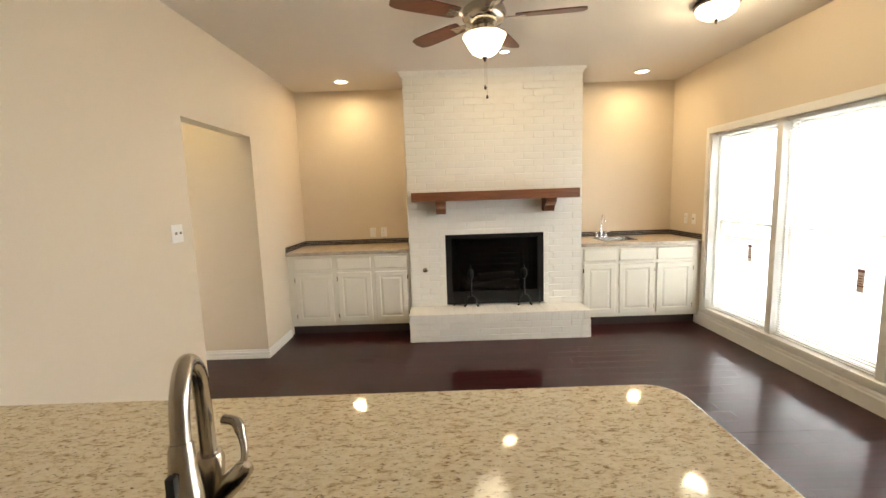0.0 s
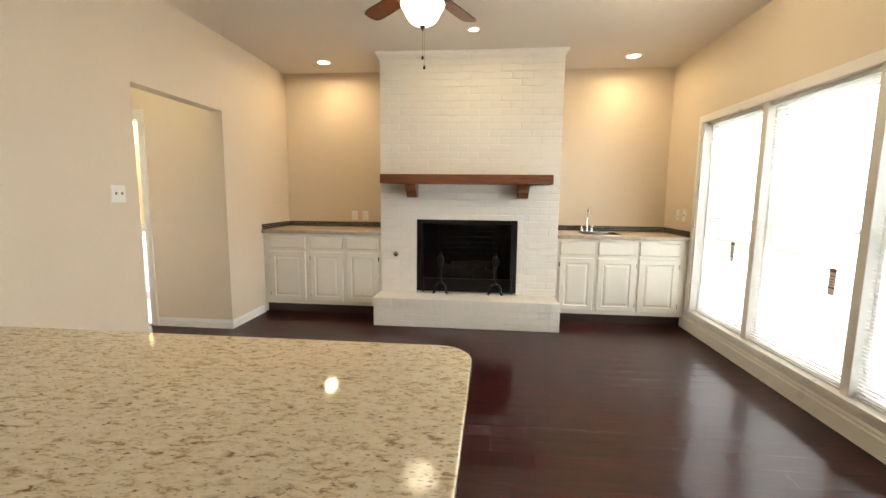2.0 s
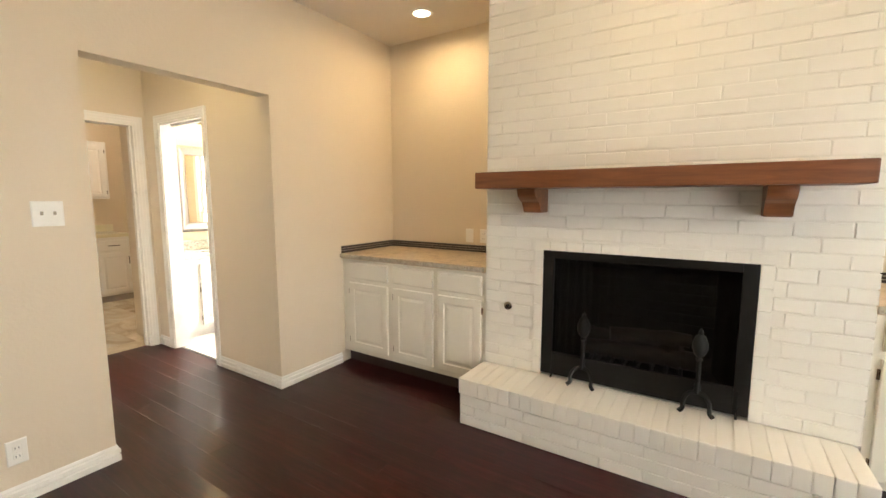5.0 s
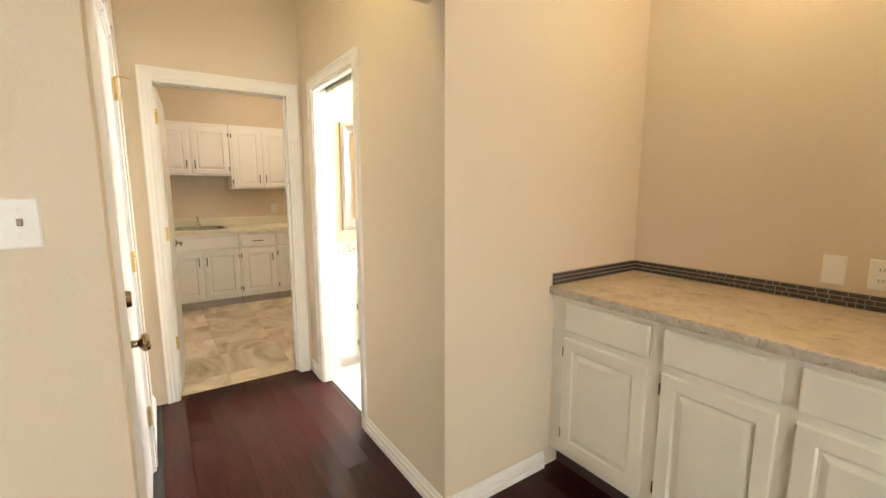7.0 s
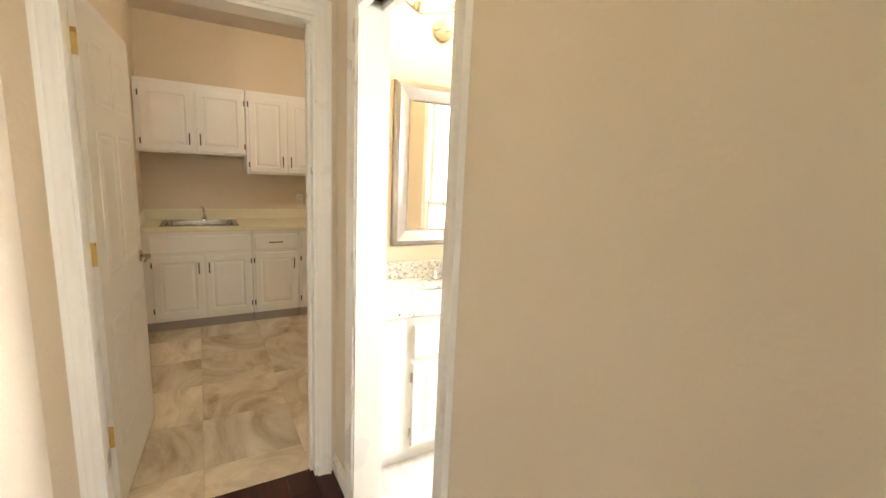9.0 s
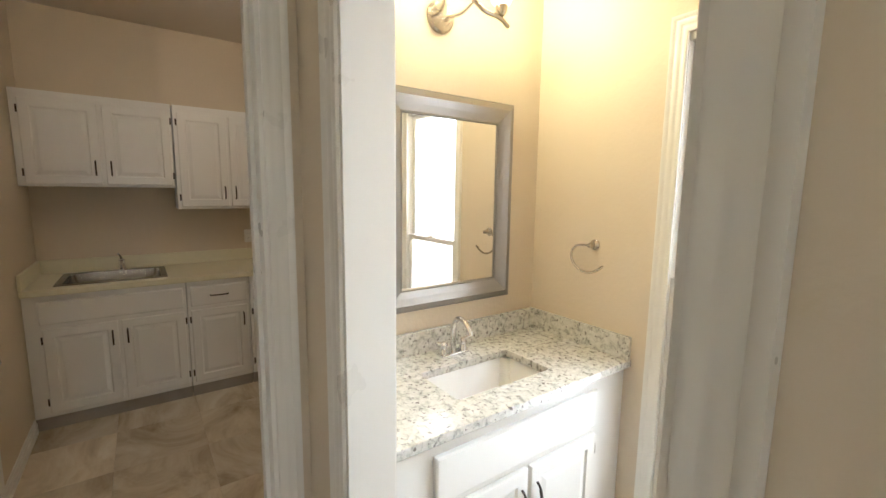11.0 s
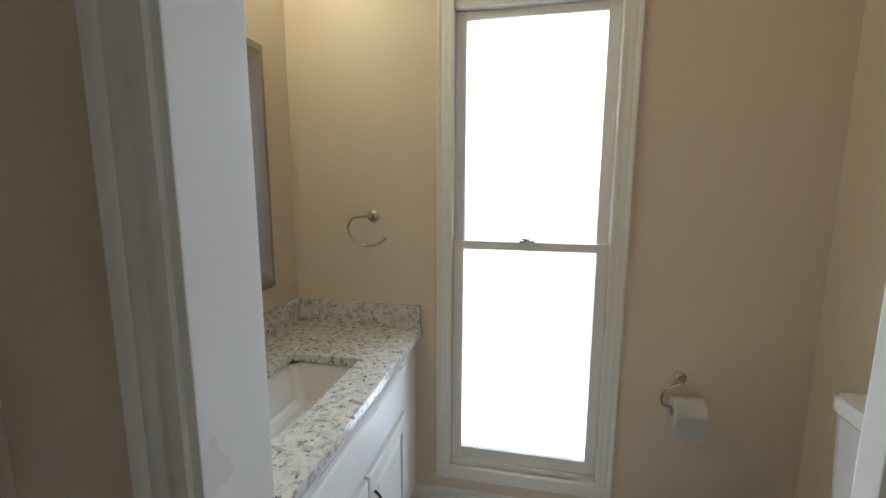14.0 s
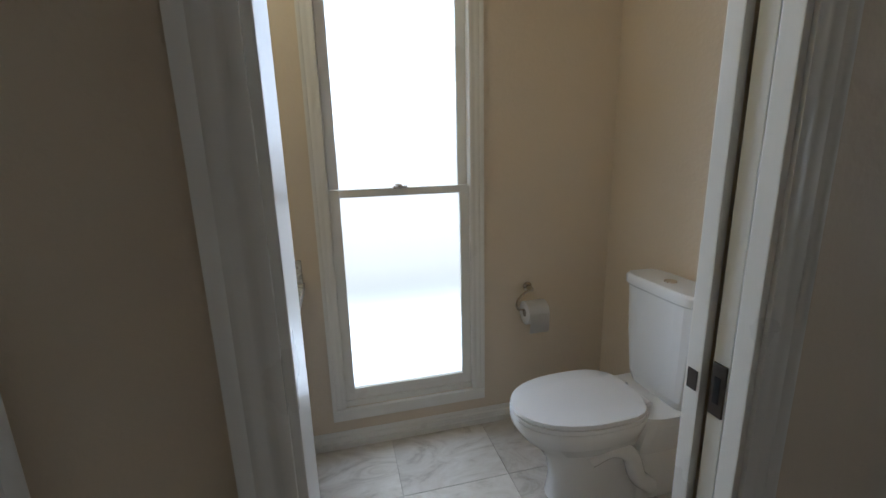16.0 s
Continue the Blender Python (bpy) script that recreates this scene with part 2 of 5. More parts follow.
PANE = glass("window_glass")
FROST = glass("obscure_glass", 0.32)
SHADE = glow("frosted_lamp_glass", (1.0, 0.83, 0.55), SHADE_E)
BULB = glow("lamp_face", (1.0, 0.87, 0.66), 14)
FLOORW = ramp_mat("dark_mahogany_plank", [(0.25, (0.012, 0.0013, 0.0016)), (0.5, (0.023, 0.0027, 0.0031)), (0.75, (0.040, 0.0056, 0.0060))], 9, (0.35, 5, 5), 0, 0.5, coat=0.5, coat_rough=0.11, random_shift=True, bump=0.30, spec=0.08)
MANTEL = ramp_mat("stained_mantel_wood", [(0.25, (0.09, 0.028, 0.010)), (0.55, (0.17, 0.060, 0.022)), (0.8, (0.24, 0.095, 0.036))], 7, (0.5, 6, 6), 0, 0.4, bump=0.1)
FANW = ramp_mat("fan_blade_wood", [(0.3, (0.07, 0.022, 0.010)), (0.7, (0.16, 0.055, 0.022))], 8, (0.8, 6, 6), 0, 0.35)
GRANITE = ramp_mat("tan_granite", [(0.30, (0.20, 0.12, 0.065)), (0.38, (0.52, 0.39, 0.22)), (0.46, (0.74, 0.62, 0.40)), (0.60, (0.83, 0.73, 0.52)), (0.72, (0.76, 0.67, 0.50))], 44, (0.75, 1.7, 1), -38, 0.06, fleck=(95, (0.20, 0.125, 0.08), 0.60, 0.72))
BARTOP = ramp_mat("beige_laminate_stone", [(0.30, (0.32, 0.23, 0.15)), (0.45, (0.52, 0.41, 0.28)), (0.60, (0.62, 0.50, 0.36)), (0.72, (0.54, 0.46, 0.36))], 14, (1, 1, 1), 0, 0.28, fleck=(55, (0.28, 0.22, 0.17), 0.60, 0.72))
BATHGR = ramp_mat("white_granite", [(0.30, (0.16, 0.15, 0.14)), (0.40, (0.42, 0.42, 0.38)), (0.50, (0.63, 0.62, 0.57)), (0.68, (0.74, 0.73, 0.69))], 38, (1, 1, 1), 0, 0.10, fleck=(60, (0.14, 0.12, 0.11), 0.60, 0.68))
EDGEST = ramp_mat("grey_speckled_edge", [(0.30, (0.26, 0.22, 0.17)), (0.42, (0.38, 0.33, 0.26)), (0.55, (0.47, 0.41, 0.33)), (0.70, (0.54, 0.48, 0.39))], 22, (1, 1, 1), 0, 0.4, fleck=(70, (0.20, 0.17, 0.14), 0.60, 0.72))
VINYL = ramp_mat("marble_vinyl_tile", [(0.30, (0.30, 0.24, 0.155)), (0.40, (0.47, 0.39, 0.28)), (0.52, (0.62, 0.54, 0.41)), (0.66, (0.74, 0.68, 0.57))], 1.5, (1, 1.6, 1), 35, 0.25, distort=1.3, random_shift=True)
BTILE = ramp_mat("pale_marble_tile", [(0.28, (0.40, 0.36, 0.31)), (0.45, (0.60, 0.56, 0.50)), (0.70, (0.72, 0.69, 0.64))], 3.2, (1, 1.7, 1), 35, 0.22, distort=2.2, random_shift=True)
GROUT = mat("pale_grey_grout", (0.42, 0.38, 0.32), 0.7, 0, 40, 0.1, 0.2, 200)
MOSAIC = mat("grey_glass_mosaic", (0.055, 0.047, 0.042), 0.18, 0, 60, 0.5, random_var=0.35)
LOG = ramp_mat("charred_log", [(0.3, (0.005, 0.0035, 0.003)), (0.6, (0.018, 0.009, 0.006)), (0.8, (0.04, 0.02, 0.011))], 9, (1, 6, 6), 0, 0.9, bump=0.6)

# ---- building helpers ----
def box(bm, x0, y0, z0, x1, y1, z1, bevel=0.0):
    r = bmesh.ops.create_cube(bm, size=1.0)
    bmesh.ops.transform(bm, verts=r["verts"], matrix=Matrix.Translation(((x0 + x1) / 2, (y0 + y1) / 2, (z0 + z1) / 2)) @ Matrix.Diagonal((abs(x1 - x0), abs(y1 - y0), abs(z1 - z0), 1)))
    if bevel:
        es = list({e for v in r["verts"] for e in v.link_edges})
        bmesh.ops.bevel(bm, geom=es, offset=bevel, segments=2, affect="EDGES", profile=0.6)


def lathe(bm, profile, at=(0, 0, 0), seg=24, m=None):
    """Turned body: profile of (radius, height) about the z axis."""
    m = (m or Matrix.Identity(4))
    rings = []
    for r, z in profile:
        rings.append([bm.verts.new(m @ Vector((r * math.cos(2 * math.pi * i / seg), r * math.sin(2 * math.pi * i / seg), z)) + Vector(at)) for i in range(seg)])
    for a, b in zip(rings, rings[1:]):
        for i in range(seg):
            bm.faces.new((a[i], a[(i + 1) % seg], b[(i + 1) % seg], b[i]))
    bm.faces.new(rings[0][::-1])
    bm.faces.new(rings[-1])


def tube(bm, pts, radii, seg=12):
    """Round bar swept along points."""
    pts = [Vector(p) for p in pts]
    if not isinstance(radii, (list, tuple)):
        radii = [radii] * len(pts)
    rings, up = [], Vector((0.13, 0.31, 0.94)).normalized()
    for i, p in enumerate(pts):
        d = (pts[min(i + 1, len(pts) - 1)] - pts[max(i - 1, 0)]).normalized()
        u = (up - d * up.dot(d)).normalized()
        w = d.cross(u)
        up = u
        rings.append([bm.verts.new(p + radii[i] * (math.cos(2 * math.pi * k / seg) * u + math.sin(2 * math.pi * k / seg) * w)) for k in range(seg)])
    for a, b in zip(rings, rings[1:]):
        for i in range(seg):
            bm.faces.new((a[i], a[(i + 1) % seg], b[(i + 1) % seg], b[i]))
    bm.faces.new(rings[0][::-1])
    bm.faces.new(rings[-1])


def curve_pts(ctrl, n=24):
    """Smooth points through control points."""
    c = [Vector(p) for p in ctrl]
    c = [2 * c[0] - c[1]] + c + [2 * c[-1] - c[-2]]
    out = []
    for i in range(1, len(c) - 2):
        for k in range(n // (len(c) - 3) + 1):
            t = k / (n // (len(c) - 3) + 1)
            out.append(0.5 * ((2 * c[i]) + (c[i + 1] - c[i - 1]) * t + (2 * c[i - 1] - 5 * c[i] + 4 * c[i + 1] - c[i + 2]) * t * t + (3 * c[i] - c[i - 1] - 3 * c[i + 1] + c[i + 2]) * t ** 3))
    return out + [c[-2]]


def rings_panel(bm, x0, x1, z0, z1, rings):
    """Front towards -y: nested rectangles of (inset, y), the last one closed."""
    loops = []
    for d, y in rings:
        loops.append([bm.verts.new(p) for p in ((x0 + d, y, z0 + d), (x1 - d, y, z0 + d), (x1 - d, y, z1 - d), (x0 + d, y, z1 - d))])
    for a, b in zip(loops, loops[1:]):
        for i in range(4):
            bm.faces.new((a[i], a[(i + 1) % 4], b[(i + 1) % 4], b[i]))
    bm.faces.new(loops[-1])
    bm.faces.new(loops[0][::-1])


def sweep(bm, profile, path, closed=False):
    """Moulding: profile of (out, up) pairs, carried along points in the plan (x, y, z) with mitred corners; out is to the right of the way."""
    P = [Vector(p) for p in path]
    loops = []
    for i, p in enumerate(P):
        a = (P[i] - P[i - 1]).normalized() if i else None
        b = (P[i + 1] - P[i]).normalized() if i < len(P) - 1 else None
        a, b = a or b, b or a
        na, nb = Vector((a.y, -a.x, 0)), Vector((b.y, -b.x, 0))
        mv = (na + nb) / max(1 + na.dot(nb), 0.2)
        loops.append([bm.verts.new(p + mv * o + Vector((0, 0, u))) for o, u in profile])
    k = len(profile)
    for a, b in zip(loops, loops[1:]):
        for i in range(k):
            bm.faces.new((a[i], b[i], b[(i + 1) % k], a[(i + 1) % k]))
    bm.faces.new(loops[0])
    bm.faces.new(loops[-1][::-1])


def root_of(ob):
    while ob.parent:
        ob = ob.parent
    return ob


def smooth_mesh(me, angle=40):
    me.polygons.foreach_set("use_smooth", [True] * len(me.polygons))
    me.set_sharp_from_angle(angle=radians(angle))
    for p in me.polygons:
        if p.area > 0.003:
            p.use_smooth = False


def part(name, bm, material, parent, label="", local=False, smooth=True):
    """One mesh under a thing or a part; points in the world, or in the thing's own axes if local."""
    if not local:
        bm.transform(root_of(parent).matrix_basis.inverted())
    bmesh.ops.recalc_face_normals(bm, faces=bm.faces)
    me = bpy.data.meshes.new(name)
    bm.to_mesh(me)
    bm.free()
    me.materials.append(material)
    if smooth:
        smooth_mesh(me)
    ob = new(name, me)
    ob.parent = parent
    if label:
        ob["label"] = label
    return ob


def thing(name, at, label, category, group="", rz=0.0):
    ob = new(name)
    ob.empty_display_size = 0.1
    ob.matrix_basis = pose(*at, 0, 0, rz)
    return tagged(ob, label, category, group)


def struct(name, bm, material, label="", category="", smooth=False):
    bmesh.ops.recalc_face_normals(bm, faces=bm.faces)
    me = bpy.data.meshes.new(name)
    bm.to_mesh(me)
    bm.free()
    me.materials.append(material)
    if smooth:
        smooth_mesh(me)
    return tagged(new(name, me), label, category, kind="structure")


def B():
    return bmesh.new()


def one(fn, *a, **k):
    bm = bmesh.new()
    fn(bm, *a, **k)
    return bm


# ---- walls, floors, ceilings ----
bm = B()
box(bm, -0.12, -6.5, 0, 0, -1.027, H)
box(bm, -0.12, 0, 0, 0, 1.42, H)
box(bm, -0.12, -1.027, 2.09, 0, 0, H)
struct("wall_west", bm, WALL, "beige painted living room wall with a cased-free opening", "wall")
struct("wall_north", one(box, 0, YB, 0, X1 + 0.16, YB + 0.12, H), WALL, "beige painted back wall behind the fireplace", "wall")
WY0, WY1, WZ0, WZ1 = -3.25, 0.555, 0.205, 2.045
bm = B()
box(bm, X1, WY1, 0, X1 + 0.16, YB, H)
box(bm, X1, -6.5, 0, X1 + 0.16, WY0, H)
box(bm, X1, WY0, 0, X1 + 0.16, WY1, WZ0)
box(bm, X1, WY0, WZ1, X1 + 0.16, WY1, H)
struct("wall_east", bm, WALL, "beige painted wall with a long row of windows", "wall")
struct("wall_south", one(box, -0.12, -6.62, 0, X1 + 0.16, -6.5, H), WALL, "plain beige painted kitchen wall", "wall")
struct("ceiling", one(box, -0.12, -6.62, H, X1 + 0.16, YB + 0.12, H + 0.1), CEIL, "pale beige textured living room ceiling", "ceiling")
# hall
DX0, DX1 = -1.059, -0.185
bm = B()
box(bm, -1.82, -1.15, 0, DX0, -1.03, H)
box(bm, DX1, -1.15, 0, -0.12, -1.03, H)
box(bm, DX0, -1.15, 2.045, DX1, -1.03, H)
struct("wall_hall_south", bm, WALL, "beige painted hall wall with a door", "wall")
BX0, BX1, BZ = -1.56, -0.845, 2.045
bm = B()
box(bm, -2.23, 0, 0, BX0, 0.12, H)
box(bm, BX0, 0, BZ + 0.06, BX1, 0.12, H)
struct("wall_hall_north", bm, WALL, "beige painted hall wall with a pocket door opening", "wall")
for k, (q0, q1) in enumerate(((0.0, 0.025), (0.095, 0.12))):
    bm = B()
    box(bm, BX1, q0, 0, -0.12, q1, H)
    box(bm, BX0, q0, BZ, BX1, q1, BZ + 0.06)
    struct("wall_pocket_%d" % (k + 1), bm, WALL, "thin beige painted wall leaf beside the pocket door", "wall")
LY0, LY1, LZ = -0.895, -0.083, 2.05
bm = B()
box(bm, -1.94, -1.15, 0, -1.82, LY0, H)
box(bm, -1.94, LY1, 0, -1.82, 0, H)
box(bm, -1.94, LY0, LZ, -1.82, LY1, H)
struct("wall_hall_west", bm, WALL, "beige painted hall end wall with a doorway", "wall")
struct("ceiling_hall", one(box, -5.0, -1.15, H, -0.12, 1.5, H + 0.1), CEIL, "pale ceiling of hall, bathroom and laundry", "ceiling")
# bathroom
BWX0, BWX1, BWZ0, BWZ1 = -1.542, -0.878, 0.205, 2.135
bm = B()
box(bm, -2.35, 1.34, 0, BWX0, 1.48, H)
box(bm, BWX1, 1.34, 0, -0.06, 1.48, H)
box(bm, BWX0, 1.34, 0, BWX1, 1.48, BWZ0)
box(bm, BWX0, 1.34, BWZ1, BWX1, 1.48, H)
struct("wall_bath_north", bm, WALL, "beige painted bathroom wall with a tall window", "wall")
struct("wall_bath_west", one(box, -2.35, 0, 0, -2.23, 1.34, H), WALL, "beige painted bathroom wall behind the mirror", "wall")
struct("wall_bath_east", one(box, -0.18, 0.12, 0, -0.12, 1.34, H), WALL, "beige painted bathroom wall behind the toilet", "wall")
# laundry
struct("wall_laundry_west", one(box, -4.94, -1.1, 0, -4.82, 1.48, H), WALL, "beige painted laundry wall behind cabinets", "wall")
struct("wall_laundry_south", one(box, -4.82, -1.1, 0, -1.94, -0.98, H), WALL, "beige painted laundry side wall", "wall")
struct("wall_laundry_north", one(box, -4.82, 1.36, 0, -2.35, 1.48, H), WALL, "beige painted laundry end wall", "wall")
# subfloors under the pieces
def base_slab():
    bm = B()
    box(bm, -0.06, -6.6, -0.06, X1, YB, -0.008)
    box(bm, -1.88, -1.12, -0.06, -0.06, 0.055, -0.008)
    return bm


floor_wood = struct("floor", base_slab(), SLOT, "dark mahogany plank floor with a satin gloss", "floor")
floor_laundry = struct("floor_laundry", one(box, -4.9, -1.1, -0.06, -1.88, 1.45, -0.004), VINYL, "beige marble-look vinyl tile laundry floor", "floor")
floor_bath = struct("floor_bath", one(box, -2.23, 0.055, -0.058, -0.12, 1.40, -0.002), BTILE, "pale marble-look tile bathroom floor", "floor")
# outdoors
bm = B()
bmesh.ops.create_grid(bm, x_segments=2, y_segments=2, size=400)
bmesh.ops.translate(bm, verts=bm.verts, vec=(0, 0, -0.25))
struct("ground", bm, GRASS, "green lawn around the house", "lawn")
# unseen pale slab, added so the ground past the long windows stays bright
struct("patio", one(box, X1 + 0.18, -29, -0.26, 11.95, 7.9, -0.12, 0.01), PATIO, "pale concrete slab added to brighten the ground outside", "patio")

struct("patio", one(box, -12, 1.55, -0.26, X1 + 0.17, 5.2, -0.125, 0.01), PATIO, "pale sunlit concrete walk behind the house", "patio")

# baseboards
PROF = [(0, 0), (0.015, 0), (0.015, 0.030), (0.009, 0.034), (0.009, 0.039), (0.015, 0.043), (0.015, 0.062), (0.008, 0.068), (0.008, 0.075), (0.004, 0.087), (0, 0.087)]


def baseboard(name, *pts):
    return struct(name, one(sweep, PROF, [(x, y, 0) for x, y in pts]), TRIM, "white moulded baseboard along the wall", "baseboard")


baseboard("baseboard", (-0.0, -6.4), (0.0, -1.027), (-0.12, -1.027))
baseboard("baseboard", (BX1 + 0.065, 0), (0.0, 0), (0.0, 0.60))
baseboard("baseboard", (-1.82, 0), (BX0 - 0.058, 0))
baseboard("baseboard", (DX0 - 0.062, -1.03), (-1.805, -1.03))
baseboard("baseboard", (-2.23, 1.34), (-0.18, 1.34), (-0.18, 0.12))
baseboard("baseboard", (-1.94, -0.98), (-4.2, -0.98))
# tall moulded base below the long windows
bm = B()
sweep(bm, [(0, 0), (0.018, 0), (0.018, 0.10), (0.012, 0.112), (0.012, 0.125), (0.006, 0.14), (0, 0.14)], [(X1, 0.70, 0), (X1, -6.4, 0)])
struct("baseboard", bm, TRIM, "tall white moulded base below the windows", "baseboard")


def casing(name, pts, out, width=0.062, label="white fluted door casing"):
    """Door casing: profile carried up, over and down. pts: the inner edge in the wall's plane; out: unit vector off the wall."""
    prof = [(0.0, 0.0), (0.0, 0.010), (0.006, 0.0125), (0.014, 0.0125), (0.019, 0.011), (0.026, 0.011), (0.031, 0.0135), (0.040, 0.0135), (0.045, 0.0125), (width - 0.006, 0.019), (width, 0.019), (width, 0.0)]
    P = [Vector(p) for p in pts]
    out = Vector(out)
    bm = B()
    loops = []
    for i, p in enumerate(P):
        a = (P[i] - P[i - 1]).normalized() if i else (P[1] - P[0]).normalized()
        b = (P[i + 1] - P[i]).normalized() if i < len(P) - 1 else a
        na, nb = out.cross(a), out.cross(b)
        mv = (na + nb) / (1 + na.dot(nb))
        loops.append([bm.verts.new(p + mv * w + out * o) for w, o in prof])
    k = len(prof)
    for a, b in zip(loops, loops[1:]):
        for i in range(k):
            bm.faces.new((a[i], b[i], b[(i + 1) % k], a[(i + 1) % k]))
    bm.faces.new(loops[0])
    bm.faces.new(loops[-1][::-1])
    ob = struct(name, bm, TRIM, label, "door casing", smooth=True)
    ob.data.polygons.foreach_set("use_smooth", [True] * len(ob.data.polygons))
    return ob


# laundry doorway: jambs and casing (outer side must face away from the opening)
bm = B()
box(bm, -1.942, LY0, 0, -1.818, LY0 + 0.018, LZ, 0.002)
box(bm, -1.942, LY1 - 0.018, 0, -1.818, LY1, LZ, 0.002)
box(bm, -1.942, LY0 + 0.018, LZ - 0.018, -1.818, LY1 - 0.018, LZ, 0.002)
box(bm, -1.90, LY1 - 0.030, 0, -1.865, LY1 - 0.018, LZ - 0.018, 0.002)
struct("door_frame", bm, TRIM, "white painted laundry door jamb", "door frame")
casing("trim", [(-1.82, LY0 + 0.006, 0), (-1.82, LY0 + 0.006, LZ), (-1.82, LY1 - 0.006, LZ), (-1.82, LY1 - 0.006, 0)], (1, 0, 0))
casing("trim", [(-1.94, LY1 - 0.006, 0), (-1.94, LY1 - 0.006, LZ), (-1.94, LY0 + 0.006, LZ), (-1.94, LY0 + 0.006, 0)], (-1, 0, 0))
# bathroom doorway: solid jamb on one side, split jamb with the pocket on the other
bm = B()
box(bm, BX0, -0.002, 0, BX0 + 0.018, 0.122, BZ, 0.002)
box(bm, BX1 - 0.018, -0.002, 0, BX1, 0.032, BZ, 0.002)
box(bm, BX1 - 0.018, 0.088, 0, BX1, 0.122, BZ, 0.002)
box(bm, BX0 + 0.018, -0.002, BZ - 0.018, BX1 - 0.018, 0.032, BZ, 0.002)
box(bm, BX0 + 0.018, 0.088, BZ - 0.018, BX1 - 0.018, 0.122, BZ, 0.002)
struct("door_frame", bm, TRIM, "white split jamb of a pocket door", "door frame")
struct("door_track", one(box, BX0 + 0.02, 0.035, BZ + 0.01, BX1 - 0.02, 0.085, BZ + 0.055), SLOT, "dark overhead pocket door track", "door track")
casing("trim", [(BX0 + 0.006, 0, 0), (BX0 + 0.006, 0, BZ), (BX1 - 0.006, 0, BZ), (BX1 - 0.006, 0, 0)], (0, -1, 0))
casing("trim", [(BX1 - 0.006, 0.12, 0), (BX1 - 0.006, 0.12, BZ), (BX0 + 0.006, 0.12, BZ), (BX0 + 0.006, 0.12, 0)], (0, 1, 0))
# hall closet door frame
bm = B()
box(bm, DX0, -1.152, 0, DX0 + 0.018, -1.028, 2.045, 0.002)
box(bm, DX1 - 0.018, -1.152, 0, DX1, -1.028, 2.045, 0.002)
box(bm, DX0 + 0.018, -1.152, 2.027, DX1 - 0.018, -1.028, 2.045, 0.002)
struct("door_frame", bm, TRIM, "white painted hall door jamb", "door frame")
casing("trim", [(DX1 - 0.006, -1.03, 0), (DX1 - 0.006, -1.03, 2.045), (DX0 + 0.006, -1.03, 2.045), (DX0 + 0.006, -1.03, 0)], (0, 1, 0), width=0.045)

# ---- doors ----
def hinge(parent, at, axis_z=0.09, w=0.022, face="y", material=BRASS, name="hinge"):
    bm = B()
    x, y, z = at
    tube(bm, [(x, y, z - axis_z / 2), (x, y, z + axis_z / 2)], 0.006, 10)
    tube(bm, [(x, y, z + axis_z / 2), (x, y, z + axis_z / 2 + 0.006)], 0.0075, 10)
    if face == "y":
        box(bm, x - w, y - 0.008, z - axis_z / 2, x + w, y - 0.004, z + axis_z / 2)
    else:
        box(bm, x - 0.008, y - w, z - axis_z / 2, x - 0.004, y + w, z + axis_z / 2)
    return part(name, bm, material, parent, "polished brass butt hinge")


hd = thing("door", (-0.622, -1.05, 0), "white painted slab door, closed, with brass hinges", "door")
hd_leaf = part("door_leaf", one(box, DX0 + 0.021, -1.070, 0.008, DX1 - 0.021, -1.033, 2.024, 0.002), DOORP, hd)
for z in (0.30, 1.06, 1.82):
    hinge(hd, (DX0 + 0.019, -1.020, z))
bm = B()
lathe(bm, [(0.0001, 0), (0.032, 0), (0.033, 0.005), (0.026, 0.010), (0.012, 0.012), (0.011, 0.034), (0.018, 0.040), (0.028, 0.048), (0.029, 0.058), (0.022, 0.067), (0.0001, 0.069)], (-0.245, -1.033, 0.915), 24, pose(0, 0, 0, -90, 0, 0))
part("door_knob", bm, KNOBM, hd, "antique brass door knob")
bm = B()
lathe(bm, [(0.0001, 0), (0.031, 0), (0.031, 0.006), (0.027, 0.010), (0.025, 0.028), (0.022, 0.031), (0.0001, 0.031)], (-0.245, -1.033, 1.06), 24, pose(0, 0, 0, -90, 0, 0))
part("deadbolt", bm, KNOBM, hd, "antique brass deadbolt cylinder")
bm = B()
tube(bm, [(DX0 + 0.019, -1.020, 1.875), (DX0 + 0.03, -0.985, 1.875), (DX0 + 0.022, -0.965, 1.87)], 0.003, 8)
part("hinge_stop", bm, BRASS, hd, "bent brass hinge-pin door stop")

# laundry door, swung open into the laundry; own axes: x from the hinge along the leaf
ld = thing("door", (-1.935, LY0 + 0.020, 0), "white six-panel door standing open into the laundry", "door", rz=176.0)
bm = B()
box(bm, 0.0, -0.0175, 0.010, 0.775, 0.0175, 2.022, 0.002)
part("door_leaf", bm, DOORP, ld, local=True)
for x0, x1 in ((0.115, 0.350), (0.425, 0.660)):
    for z0, z1 in ((0.24, 0.80), (0.97, 1.55), (1.66, 1.90)):
        for side in (-1, 1):
            bm = B()
            rings_panel(bm, x0, x1, z0, z1, [(0, -0.0170), (0.0, -0.0200), (0.010, -0.0225), (0.020, -0.0190), (0.045, -0.0230)])
            if side > 0:
                bm.transform(Matrix.Diagonal((1, -1, 1, 1)))
            part("door_panel", bm, DOORP, ld, local=True)
